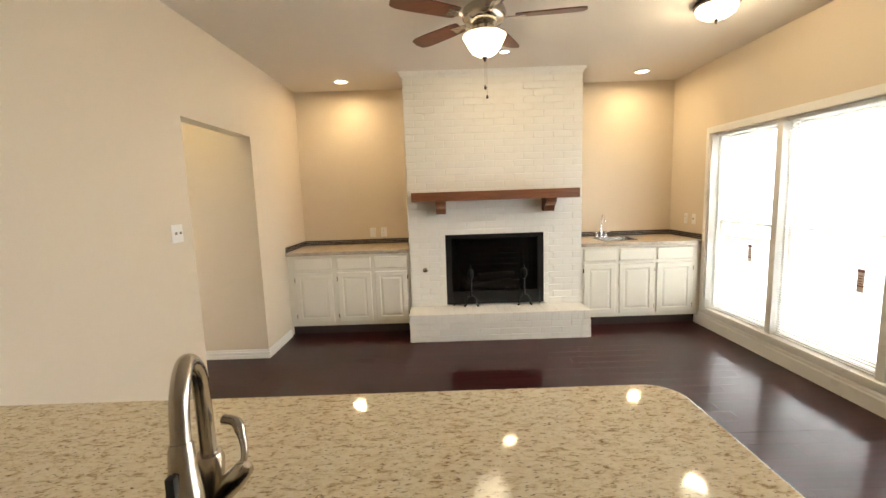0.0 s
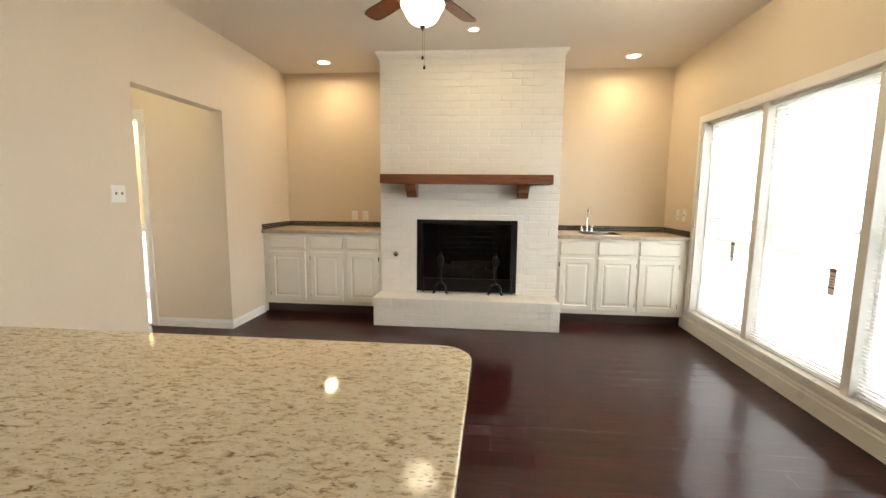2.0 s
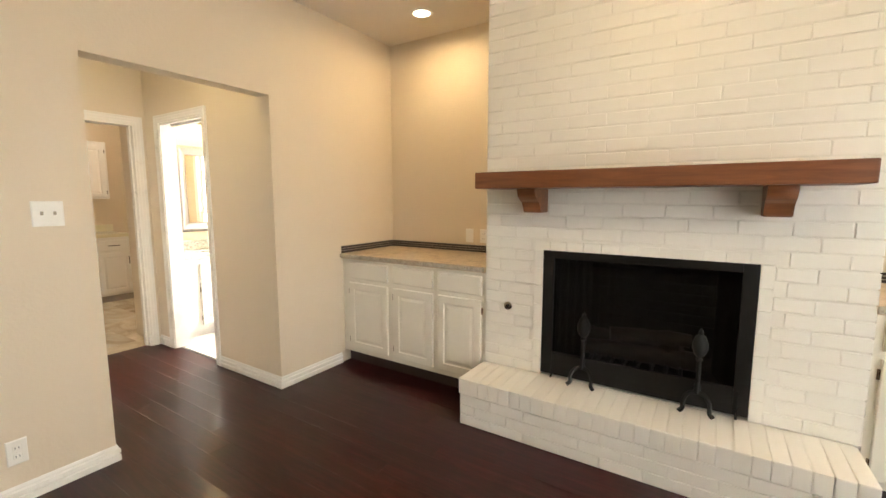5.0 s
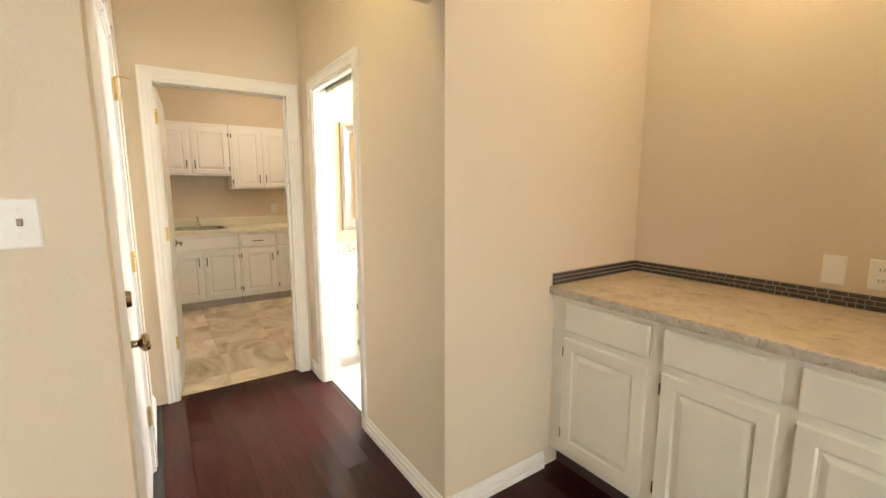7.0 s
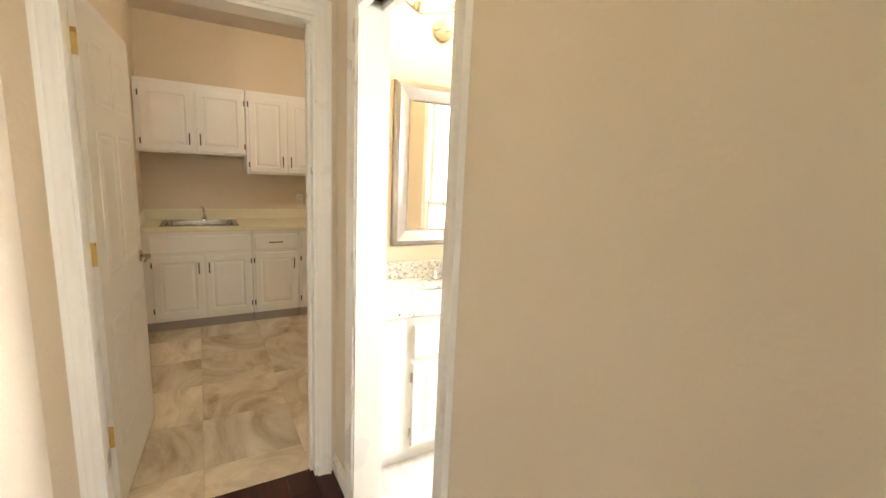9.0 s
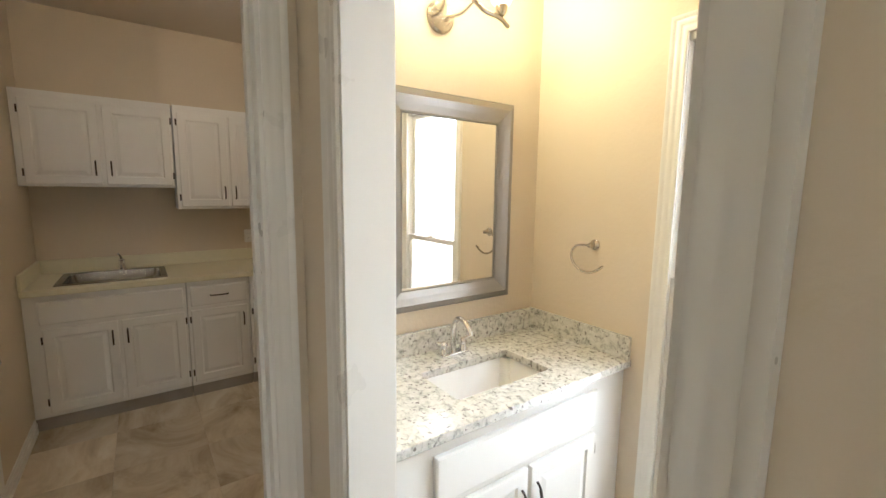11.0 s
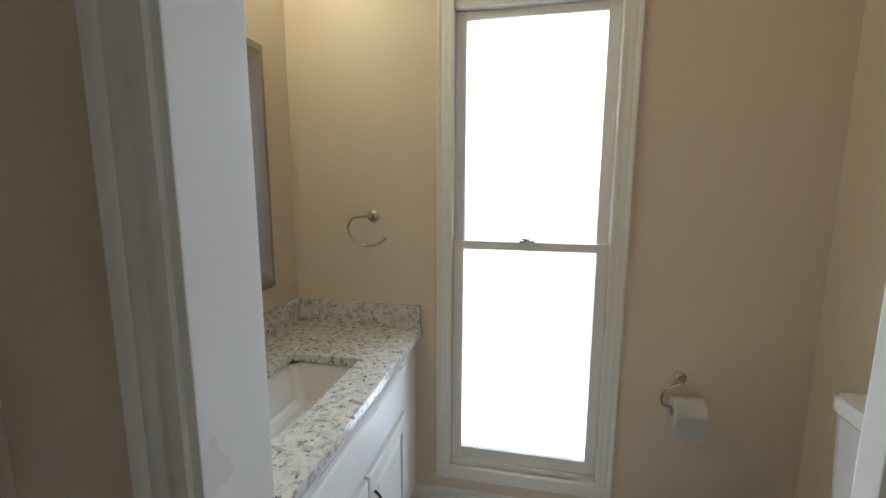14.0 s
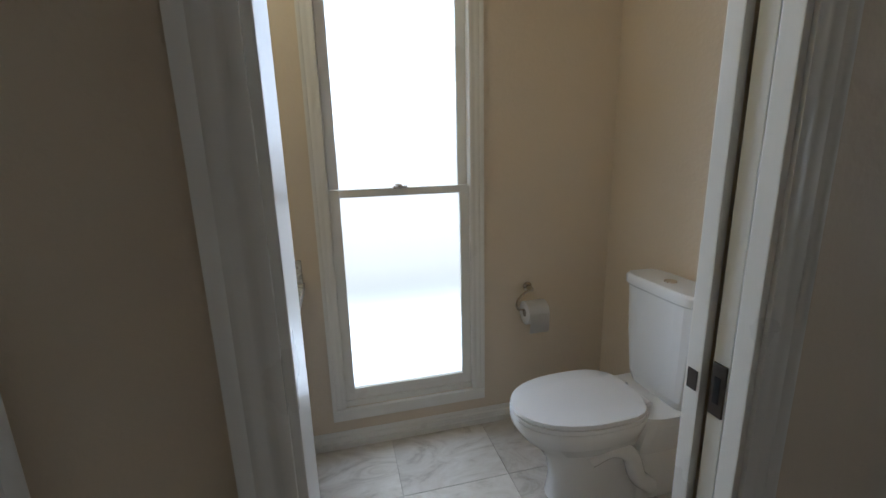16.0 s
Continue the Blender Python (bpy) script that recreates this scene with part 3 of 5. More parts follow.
for side in (-1, 1):
    bm = B()
    lathe(bm, [(0.0001, 0), (0.031, 0), (0.031, 0.005), (0.022, 0.010), (0.010, 0.014), (0.010, 0.045), (0.0001, 0.047)], (0.715, side * 0.0175, 0.96), 20, pose(0, 0, 0, 90 if side < 0 else -90, 0, 0))
    tube(bm, curve_pts([(0.715, side * 0.058, 0.96), (0.680, side * 0.063, 0.962), (0.640, side * 0.060, 0.958), (0.605, side * 0.055, 0.950)], 12), [0.009] * 8 + [0.007] * (len(curve_pts([(0, 0, 0), (1, 0, 0), (2, 0, 0), (3, 0, 0)], 12)) - 8), 10)
    part("lever_handle", bm, NICKEL, ld, "satin nickel lever handle", local=True)
for z in (0.36, 1.10, 1.84):
    bm = B()
    tube(bm, [(-0.004, 0.024, z - 0.045), (-0.004, 0.024, z + 0.045)], 0.006, 10)
    box(bm, -0.004, -0.016, z - 0.045, -0.001, 0.022, z + 0.045)
    box(bm, -0.030, 0.016, z - 0.045, -0.006, 0.019, z + 0.045)
    part("hinge", bm, BRASS, ld, "brass butt hinge", local=True)

# pocket door, slid back into the wall
pd = thing("pocket_door", (-0.50, 0.06, 0), "white pocket door slid open into the wall", "door")
part("door_leaf", one(box, BX1 - 0.006, 0.043, 0.012, -0.19, 0.077, 2.04, 0.002), DOORP, pd)
bm = B()
box(bm, BX1 - 0.010, 0.046, 0.885, BX1 - 0.003, 0.074, 0.985, 0.001)
part("latch_plate", bm, BRONZE, pd, "dark bronze edge-pull plate")
bm = B()
box(bm, BX1 - 0.012, 0.054, 0.91, BX1 - 0.0095, 0.066, 0.96, 0.0008)
part("edge_pull", bm, IRON, pd, "recessed dark edge pull")
tagged(struct("strike_plate", one(box, BX1 - 0.0195, 0.094, 0.915, BX1 - 0.0175, 0.116, 0.955, 0.0006), BRONZE, "dark bronze strike plate on the jamb", "strike plate"), kind="structure")

# ---- windows ----
def long_window(yc, width, k):
    """Double-hung unit in the east wall; yc: its middle."""
    y0, y1 = yc - width / 2, yc + width / 2
    w = tagged(thing("window_%d" % k, (X1 + 0.08, yc, WZ0), "white double-hung window with bright daylight behind", "window", "living room windows"), kind="structure")
    xf = X1 + 0.075
    bm = B()
    for a, b, c, d in ((y0, y0 + 0.032, WZ0, WZ1), (y1 - 0.032, y1, WZ0, WZ1), (y0 + 0.032, y1 - 0.032, WZ1 - 0.032, WZ1), (y0 + 0.032, y1 - 0.032, WZ0, WZ0 + 0.03)):
        box(bm, xf, a, c, xf + 0.085, b, d, 0.002)
    part("window_frame", bm, TRIM, w)
    for nm, z0, z1, dx in (("lower_sash", WZ0 + 0.03, 1.155, 0.025), ("upper_sash", 1.125, WZ1 - 0.032, 0.052)):
        bm = B()
        a, b = y0 + 0.032, y1 - 0.032
        for p, q, r, s in ((a, a + 0.03, z0, z1), (b - 0.03, b, z0, z1), (a + 0.03, b - 0.03, z1 - 0.03, z1), (a + 0.03, b - 0.03, z0, z0 + (0.045 if nm == "lower_sash" else 0.03))):
            box(bm, xf + dx, p, r, xf + dx + 0.025, q, s, 0.002)
        sash = part(nm, bm, TRIM, w)
        pane = part("pane", one(box, xf + dx + 0.010, a + 0.028, z0 + 0.028, xf + dx + 0.014, b - 0.028, z1 - 0.028), PANE, sash)
        pane.visible_shadow = False
    return w


SPANS = [(WY1, -0.335), (-0.335, -1.305), (-1.305, -2.275), (-2.275, WY0)]
for k, (a, b) in enumerate(SPANS):
    long_window((a + b) / 2, a - b - 0.05, k + 1)
for k in range(1, 4):
    yy = SPANS[k][0]
    struct("trim", one(box, X1 + 0.012, yy - 0.032, WZ0, X1 + 0.10, yy + 0.032, WZ1, 0.004), TRIM, "white window mullion post", "mullion")
struct("trim", one(box, X1 - 0.004, WY1 - 0.0225, WZ0, X1 + 0.10, WY1, WZ1, 0.003), TRIM, "white window side jamb", "window jamb")
bm = B()
box(bm, X1 - 0.016, WY1, WZ0 - 0.06, X1, WY1 + 0.055, WZ1 + 0.055, 0.004)
box(bm, X1 - 0.016, WY0 - 0.055, WZ1, X1, WY1, WZ1 + 0.055, 0.004)
box(bm, X1 - 0.010, WY0 - 0.055, WZ1 + 0.055, X1, WY1 + 0.060, WZ1 + 0.068, 0.003)
struct("trim", bm, TRIM, "white flat casing round the windows", "window casing")
struct("window_sill", one(box, X1 - 0.022, WY0 - 0.05, WZ0 - 0.03, X1 + 0.155, WY1 - 0.001, WZ0 + 0.005, 0.004), TRIM, "white continuous window stool", "window sill")
struct("trim", one(box, X1 - 0.012, WY0 - 0.05, WZ0 - 0.062, X1, WY1, WZ0 - 0.03, 0.003), TRIM, "white apron below the sill", "apron")


def blind(yc, width, k):
    y0, y1 = yc - width / 2, yc + width / 2
    xb = X1 + 0.052
    t = thing("window_blind", (xb, yc, WZ1), "white mini blind lowered with open slats", "window blind", "living room blinds")
    part("headrail", one(box, xb - 0.014, y0, WZ1 - 0.030, xb + 0.014, y1, WZ1 - 0.002, 0.002), BLIND, t)
    part("bottom_rail", one(box, xb - 0.011, y0, WZ0 + 0.006, xb + 0.011, y1, WZ0 + 0.016, 0.002), BLIND, t)
    bm = B()
    hw = width / 2 - 0.003
    cs = [(-0.0125, -0.0030), (-0.006, -0.0005), (0.0, 0.0003), (0.006, -0.0005), (0.0125, -0.0030)]
    rows = [[bm.verts.new((x, y, z)) for x, z in cs] for y in (-hw, hw)]
    for i in range(4):
        bm.faces.new((rows[0][i], rows[0][i + 1], rows[1][i + 1], rows[1][i]))
    slat_mesh = bpy.data.meshes.new("slat")
    bm.to_mesh(slat_mesh)
    bm.free()
    slat_mesh.materials.append(BLIND)
    z = WZ0 + 0.035
    while z < WZ1 - 0.04:
        s = new("slat", slat_mesh)
        s.parent = t
        s.matrix_basis = pose(0, 0, z - WZ1, 0, 7, 0)
        z += 0.0215
    for yy in (y0 + 0.14, y1 - 0.14):
        part("ladder_cord", one(tube, [(xb - 0.0135, yy, WZ0 + 0.01), (xb - 0.0135, yy, WZ1 - 0.03)], 0.0008, 6), BLIND, t)
    return t


for k, (a, b) in enumerate(SPANS):
    blind((a + b) / 2, a - b - 0.08, k + 1)
for yy, zz in ((-0.045, 0.882), (-1.10, 0.838)):
    t = thing("blind_cord_tag", (X1 + 0.034, yy, zz - 0.09), "white and brown paper tag hanging on a blind cord", "cord tag", "blind cord tags")
    part("cord", one(tube, [(X1 + 0.036, yy, zz + 0.08), (X1 + 0.034, yy, WZ1 - 0.02)], 0.001, 6), BLIND, t)
    part("tag", one(box, X1 + 0.033, yy - 0.025, zz - 0.085, X1 + 0.035, yy + 0.025, zz + 0.078, 0.0006), TAGW, t)
    part("tag_end", one(box, X1 + 0.032, yy - 0.025, zz + 0.055, X1 + 0.036, yy + 0.025, zz + 0.078, 0.0006), TAGB, t, "brown end of the tag")
    part("tag_end", one(box, X1 + 0.032, yy - 0.025, zz - 0.045, X1 + 0.036, yy + 0.025, zz - 0.035, 0.0006), TAGB, t, "brown end of the tag")
    for dz in (0.028, 0.010, -0.008, -0.026):
        part("print_line", one(box, X1 + 0.0318, yy - 0.013, zz + dz, X1 + 0.0332, yy + 0.013, zz + dz + 0.006), TAGB, t)

# bathroom window
w = tagged(thing("window_5", (-1.21, 1.40, BWZ0), "tall white double-hung bathroom window with obscure glass", "window"), kind="structure")
yf = 1.345
bm = B()
for a, b, c, d in ((BWX0, BWX0 + 0.026, BWZ0, BWZ1), (BWX1 - 0.026, BWX1, BWZ0, BWZ1), (BWX0 + 0.026, BWX1 - 0.026, BWZ1 - 0.03, BWZ1), (BWX0 + 0.026, BWX1 - 0.026, BWZ0, BWZ0 + 0.03)):
    box(bm, a, yf, c, b, yf + 0.085, d, 0.002)
part("window_frame", bm, TRIM, w)
for nm, z0, z1, dy in (("lower_sash", BWZ0 + 0.03, 1.212, 0.006), ("upper_sash", 1.18, BWZ1 - 0.03, 0.036)):
    bm = B()
    a, b = BWX0 + 0.026, BWX1 - 0.026
    for p, q, r, s in ((a, a + 0.044, z0, z1), (b - 0.044, b, z0, z1), (a + 0.044, b - 0.044, z1 - 0.034, z1), (a + 0.044, b - 0.044, z0, z0 + (0.055 if nm == "lower_sash" else 0.03))):
        box(bm, p, yf + dy, r, q, yf + dy + 0.026, s, 0.003)
    sash = part(nm, bm, TRIM, w)
    pane = part("pane", one(box, a + 0.042, yf + dy + 0.011, z0 + 0.024, b - 0.042, yf + dy + 0.015, z1 - 0.024), FROST, sash)
    pane.visible_shadow = False
bm = B()
box(bm, -1.245, yf - 0.008, 1.212, -1.185, yf + 0.02, 1.220, 0.002)
lathe(bm, [(0.0001, 0), (0.011, 0), (0.010, 0.007), (0.0001, 0.009)], (-1.215, yf + 0.006, 1.220), 14)
tube(bm, [(-1.215, yf + 0.004, 1.225), (-1.235, yf - 0.010, 1.226)], 0.004, 8)
part("sash_lock", bm, NICKEL, w, "metal sash lock")
casing("trim", [(BWX0 + 0.026, 1.34, BWZ0), (BWX0 + 0.026, 1.34, BWZ1), (BWX1 - 0.026, 1.34, BWZ1), (BWX1 - 0.026, 1.34, BWZ0)], (0, -1, 0), label="white moulded window casing")
struct("trim", one(box, BWX0 - 0.036, 1.320, BWZ0 - 0.055, BWX1 + 0.036, 1.34, BWZ0 + 0.002, 0.004), TRIM, "white lower window casing", "window casing")
bd = struct("backdrop", one(box, 12.0, -30, -1.0, 12.05, 30, 9.0), SUNLIT, "plain bright daylight beyond the windows", "backdrop")
struct("backdrop", one(box, -5.0, 2.2, -0.12, 2.6, 2.25, 5.0), YARD, "plain bright daylight beyond the bathroom window", "backdrop")

# ---- fireplace ----
FX0, FX1, FY = 1.345, 3.215, 0.615
OX0, OX1, OZ0, OZ1 = 1.742, 2.805, 0.338, 1.077
fp = thing("fireplace", (2.28, 0.9, 0), "white painted brick chimney breast with a black firebox", "fireplace")
for a in ((FX0 + 0.004, FY + 0.0056, 0, OX0 - 0.002, YB, H), (OX1 + 0.002, FY + 0.0056, 0, FX1 - 0.004, YB, H), (OX0 - 0.002, FY + 0.0056, OZ1 + 0.002, OX1 + 0.002, YB, H), (OX0 - 0.002, FY + 0.0056, 0, OX1 + 0.002, YB, OZ0 - 0.045)):
    part("breast_core", one(box, *a), MORTAR, fp, smooth=False)
border = []
for k in range(12):
    wk = (OX1 - OX0 + 0.11) / 12
    border.append((OX0 - 0.055 + k * wk, OX0 - 0.055 + (k + 1) * wk, OZ1, OZ1 + 0.055))
for k in range(7):
    hk = (OZ1 - 0.293) / 7
    border.append((OX0 - 0.055, OX0, 0.293 + k * hk, 0.293 + (k + 1) * hk))
    border.append((OX1, OX1 + 0.055, 0.293 + k * hk, 0.293 + (k + 1) * hk))
for p, q, r, u in border:
    part("border_brick", one(box, p + 0.0008, FY - 0.004, r + 0.0008, q - 0.0008, FY + 0.03, u - 0.0008, 0.003), BRICKW, fp)
# firebox lining, splayed
bm = B()
iy, oy = 1.20, FY + 0.035
v = [bm.verts.new(p) for p in ((OX0, oy, OZ0 - 0.04), (OX1, oy, OZ0 - 0.04), (OX1, oy, OZ1), (OX0, oy, OZ1), (OX0 + 0.16, iy, OZ0 - 0.04), (OX1 - 0.16, iy, OZ0 - 0.04), (OX1 - 0.16, iy, OZ1), (OX0 + 0.16, iy, OZ1))]
for f in ((0, 1, 5, 4), (1, 2, 6, 5), (2, 3, 7, 6), (3, 0, 4, 7), (4, 5, 6, 7)):
    bm.faces.new([v[i] for i in f])
lin = part("firebox_lining", bm, SOOT, fp, "sooty black firebox lining", smooth=False)
bm = one(box, -0.098, -0.004, -0.028, 0.098, 0.012, 0.028, 0.003)
FB = bpy.data.meshes.new("firebrick")
bm.to_mesh(FB)
bm.free()
FB.materials.append(FBRICK)
fpm = fp.matrix_basis.inverted()
for r in range(10):
    for c in range(4):
        o = new("firebrick", FB)
        o.parent = lin
        o.matrix_basis = fpm @ pose(OX0 + 0.27 + c * 0.206 + (0.1 if r % 2 else 0) - 0.05, iy - 0.008, OZ0 + 0.02 + r * 0.066)
for p, q, r, s in ((OX0, OX0 + 0.066, OZ0 - 0.03, OZ1), (OX1 - 0.066, OX1, OZ0 - 0.03, OZ1), (OX0 + 0.066, OX1 - 0.066, OZ1 - 0.045, OZ1), (OX0 + 0.066, OX1 - 0.066, OZ0 - 0.03, OZ0 + 0.11)):
    part("surround_bar", one(box, p, FY - 0.002, r, q, FY + 0.022, s, 0.003), BLACKM, fp, "black metal firebox surround")
bm = B()
for i in range(22):
    box(bm, OX0 + 0.10 + i * 0.04, FY + 0.024, OZ0 + 0.06, OX0 + 0.125 + i * 0.04, FY + 0.030, OZ0 + 0.085)
part("vent_slots", bm, SOOT, fp)
# pleated spark screen hung behind the surround, and its two short feet
bm = B()
for i in range(230):
    x = OX0 + 0.07 + i * (OX1 - OX0 - 0.14) / 229
    y = FY + 0.055 + 0.010 * math.sin(i * 0.55) + 0.004 * math.sin(i * 0.21)
    box(bm, x - 0.0007, y - 0.0005, OZ0 + 0.05, x + 0.0007, y + 0.0005, OZ1 - 0.02)
tagged(part("spark_screen", bm, BLACKM, fp, "pleated black wire mesh spark screen", smooth=False), kind="stuff")
for x in (OX0 + 0.075, OX1 - 0.050):
    part("screen_foot", one(tube, curve_pts([(x, FY - 0.006, OZ0 + 0.10), (x, FY - 0.012, 0.325), (x, FY - 0.030, 0.300)], 10), 0.006, 8), IRON, fp)
# crown at the ceiling
bm = B()
CP = [(0, 0), (0.006, 0), (0.010, 0.020), (0.030, 0.040), (0.036, 0.062), (0, 0.062)]
sweep(bm, CP, [(FX0, YB, H - 0.062), (FX0, FY, H - 0.062), (FX1, FY, H - 0.062), (FX1, YB, H - 0.062)])
part("crown_moulding", bm, TRIM, fp, "white crown moulding")
bm = B()
lathe(bm, [(0.0001, 0), (0.026, 0), (0.027, 0.004), (0.020, 0.008), (0.012, 0.008), (0.011, 0.003), (0.0001, 0.003)], (1.515, FY - 0.001, 0.70), 20, pose(0, 0, 0, 90, 0, 0))
part("gas_valve", bm, NICKEL, fp, "brass gas key valve")
bm = B()
lathe(bm, [(0.0001, 0), (0.006, 0), (0.006, 0.010), (0.0001, 0.010)], (1.515, FY - 0.004, 0.70), 10, pose(0, 0, 0, 90, 0, 0))
part("valve_stem", bm, IRON, fp)

hearth = thing("hearth", (2.27, 0.45, 0), "raised white painted brick hearth with a rowlock edge", "hearth")
HX0, HX1, HY = 1.347, 3.197, 0.282
part("hearth_core", one(box, HX0 + 0.008, HY + 0.008, 0, HX1 - 0.008, FY + 0.002, 0.2905), MORTAR, hearth, smooth=False)


def brick_mesh(name, lx, ly, lz, seed, round_by=0.0045):
    """A worn brick with rounded, slightly uneven edges; origin at its middle."""
    rnd = random.Random(seed)
    bm = B()
    r = bmesh.ops.create_cube(bm, size=1.0)
    bmesh.ops.scale(bm, verts=r["verts"], vec=(lx, ly, lz))
    bmesh.ops.bevel(bm, geom=list(bm.edges), offset=round_by, segments=2, affect="EDGES", profile=0.6)
    for vv in bm.verts:
        vv.co += Vector((rnd.uniform(-1, 1) * 0.0020, rnd.uniform(-1, 1) * 0.0008, rnd.uniform(-1, 1) * 0.0018))
    me = bpy.data.meshes.new(name)
    bm.to_mesh(me)
    bm.free()
    me.materials.append(BRICKW)
    return me


def lay(parent, mesh, m):
    o = new("brick", mesh)
    o.parent = parent
    o.matrix_basis = parent.matrix_basis.inverted() @ m
    return o


bw, bh, gap = 0.2078, 0.0712, 0.0062
FULL = [brick_mesh("brick", bw - 0.0045, 0.03, bh - gap, 10 + i) for i in range(5)]
HALF = [brick_mesh("brick", bw / 2 - 0.0045, 0.03, bh - gap, 30 + i) for i in range(3)]
rnd = random.Random(4)
zc, row = 0.293 + bh / 2 - 0.004, 0
while zc + bh / 2 < H - 0.04:
    x = FX0 + 0.004
    first = row % 2
    while x < FX1 - 0.03:
        L = bw / 2 if (first or x + bw > FX1 + 0.01) else bw
        first = 0
        xc = x + L / 2
        inside = OX0 - 0.055 < xc + L / 2 - 0.02 and xc - L / 2 + 0.02 < OX1 + 0.055 and zc - bh / 2 < OZ1 + 0.05
        if inside and zc < OZ1 + 0.05:
            # keep only what fits beside the opening
            if xc < OX0 - 0.06 or xc > OX1 + 0.06:
                avail = (OX0 - 0.055) - (xc - L / 2) if xc < 2.2 else (xc + L / 2) - (OX1 + 0.055)
                if avail > 0.06:
                    xm = (xc - L / 2) + avail / 2 if xc < 2.2 else (xc + L / 2) - avail / 2
                    lay(fp, HALF[0], pose(xm, FY + 0.0165, zc) @ Matrix.Diagonal(((avail - gap) / (bw / 2 - gap), 1, 1, 1)))
        else:
            me = rnd.choice(FULL if L == bw else HALF)
            lay(fp, me, pose(xc, FY + 0.0165 + rnd.uniform(-0.0012, 0.0012), zc, rnd.uniform(-0.5, 0.5), rnd.uniform(-0.25, 0.25), rnd.uniform(-0.25, 0.25)))
        x += L
    row += 1
    zc += bh
# returns of the breast
side = [brick_mesh("brick", 0.03, bw - gap, bh - gap, 50 + i) for i in range(2)]
zc, row = 1.02, 0
while zc + bh / 2 < H - 0.04:
    for xs in (FX0 + 0.0165, FX1 - 0.0165):
        for j in range(3):
            lay(fp, side[(j + row) % 2], pose(xs, FY + 0.11 + j * bw + (0.09 if row % 2 else 0), zc))
    row += 1
    zc += bh
# hearth courses and rowlock edge
zc = 0.033
for row in range(3):
    x = HX0
    first = row % 2
    while x < HX1 - 0.03:
        L = bw / 2 if first or x + bw > HX1 + 0.01 else bw
        first = 0
        lay(hearth, rnd.choice(FULL if L == bw else HALF), pose(x + L / 2, HY + 0.0165, zc + row * 0.0645, 0, rnd.uniform(-0.3, 0.3), rnd.uniform(-0.4, 0.4)) @ Matrix.Diagonal((1, 1, 0.9, 1)))
        x += L
    for ys in range(2):
        lay(hearth, side[ys], pose(HX0 + 0.0165, HY + 0.12 + ys * 0.19, zc + row * 0.0645) @ Matrix.Diagonal((1, 0.9, 0.9, 1)))
ROWL = [brick_mesh("brick", 0.0660, 0.33, 0.094, 70 + i, 0.0055) for i in range(5)]
x = HX0 + 0.030
while x < HX1 - 0.02:
    lay(hearth, rnd.choice(ROWL), pose(x, HY + 0.158 + rnd.uniform(-0.004, 0.004), 0.246 + rnd.uniform(-0.0003, 0.0003), rnd.uniform(-0.15, 0.15), 0, rnd.uniform(-0.4, 0.4)))
    x += 0.0665

# mantel
mt = thing("mantel_shelf", (2.26, 0.5, 1.30), "reddish brown stained timber mantel beam on two corbels", "mantel")
part("shelf", one(box, 1.414, 0.332, 1.445, 3.108, FY + 0.002, 1.538, 0.006), MANTEL, mt)
for x0 in (1.655, 2.785):
    bm = B()
    prof = [(0.0, 0.0), (0.0, -0.138), (0.115, -0.138), (0.128, -0.128), (0.135, -0.100), (0.150, -0.078), (0.190, -0.062), (0.218, -0.045), (0.230, -0.022), (0.232, 0.0)]
    a = [bm.verts.new((x0, FY - d, 1.445 + z)) for d, z in prof]
    b = [bm.verts.new((x0 + 0.105, FY - d, 1.445 + z)) for d, z in prof]
    bm.faces.new(a), bm.faces.new(b[::-1])
    for i in range(len(prof)):
        bm.faces.new((a[i], b[i], b[(i + 1) % len(prof)], a[(i + 1) % len(prof)]))
    bmesh.ops.bevel(bm, geom=[e for e in bm.edges], offset=0.003, segments=1, affect="EDGES")
    part("corbel", bm, MANTEL, mt, "carved scroll corbel")

# andirons, grate and log
def andiron(x):
    t = thing("andiron", (x, 0.60, 0.293), "black cast iron andiron with an urn finial", "andiron", "fireplace andirons")
    bm = B()
    lathe(bm, [(0.0001, 0.10), (0.016, 0.10), (0.014, 0.15), (0.009, 0.16), (0.013, 0.175), (0.009, 0.19), (0.012, 0.23), (0.010, 0.27), (0.018, 0.28), (0.011, 0.292), (0.024, 0.305), (0.036, 0.335), (0.037, 0.365), (0.025, 0.40), (0.010, 0.412), (0.013, 0.424), (0.006, 0.437), (0.0001, 0.447)], (x, 0.585, 0.293), 18)
    part("post", bm, IRON, t)
    for sx in (-1, 1):
        part("foot", one(tube, curve_pts([(x, 0.585, 0.398), (x + sx * 0.034, 0.575, 0.392), (x + sx * 0.058, 0.560, 0.358), (x + sx * 0.060, 0.548, 0.315), (x + sx * 0.076, 0.535, 0.300)], 20), 0.011, 10), IRON, t)
    part("shank", one(box, x - 0.011, 0.585, 0.385, x + 0.011, 0.98, 0.407, 0.002), IRON, t)
    part("rear_leg", one(box, x - 0.010, 0.955, 0.293, x + 0.010, 0.975, 0.386, 0.002), IRON, t)


andiron(2.005)
andiron(2.585)
grate = thing("fire_grate", (2.275, 0.85, 0.298), "black iron fire grate inside the firebox", "fire grate")
for i in range(7):
    part("bar", one(tube, curve_pts([(2.05 + i * 0.075, 0.70, 0.47), (2.05 + i * 0.075, 0.73, 0.40), (2.05 + i * 0.075, 1.00, 0.39), (2.05 + i * 0.075, 1.05, 0.44)], 16), 0.008, 8), IRON, grate)
for sx in (2.08, 2.47):
    for sy in (0.76, 0.98):
        part("leg", one(box, sx - 0.008, sy - 0.008, 0.298, sx + 0.008, sy + 0.008, 0.40), IRON, grate)


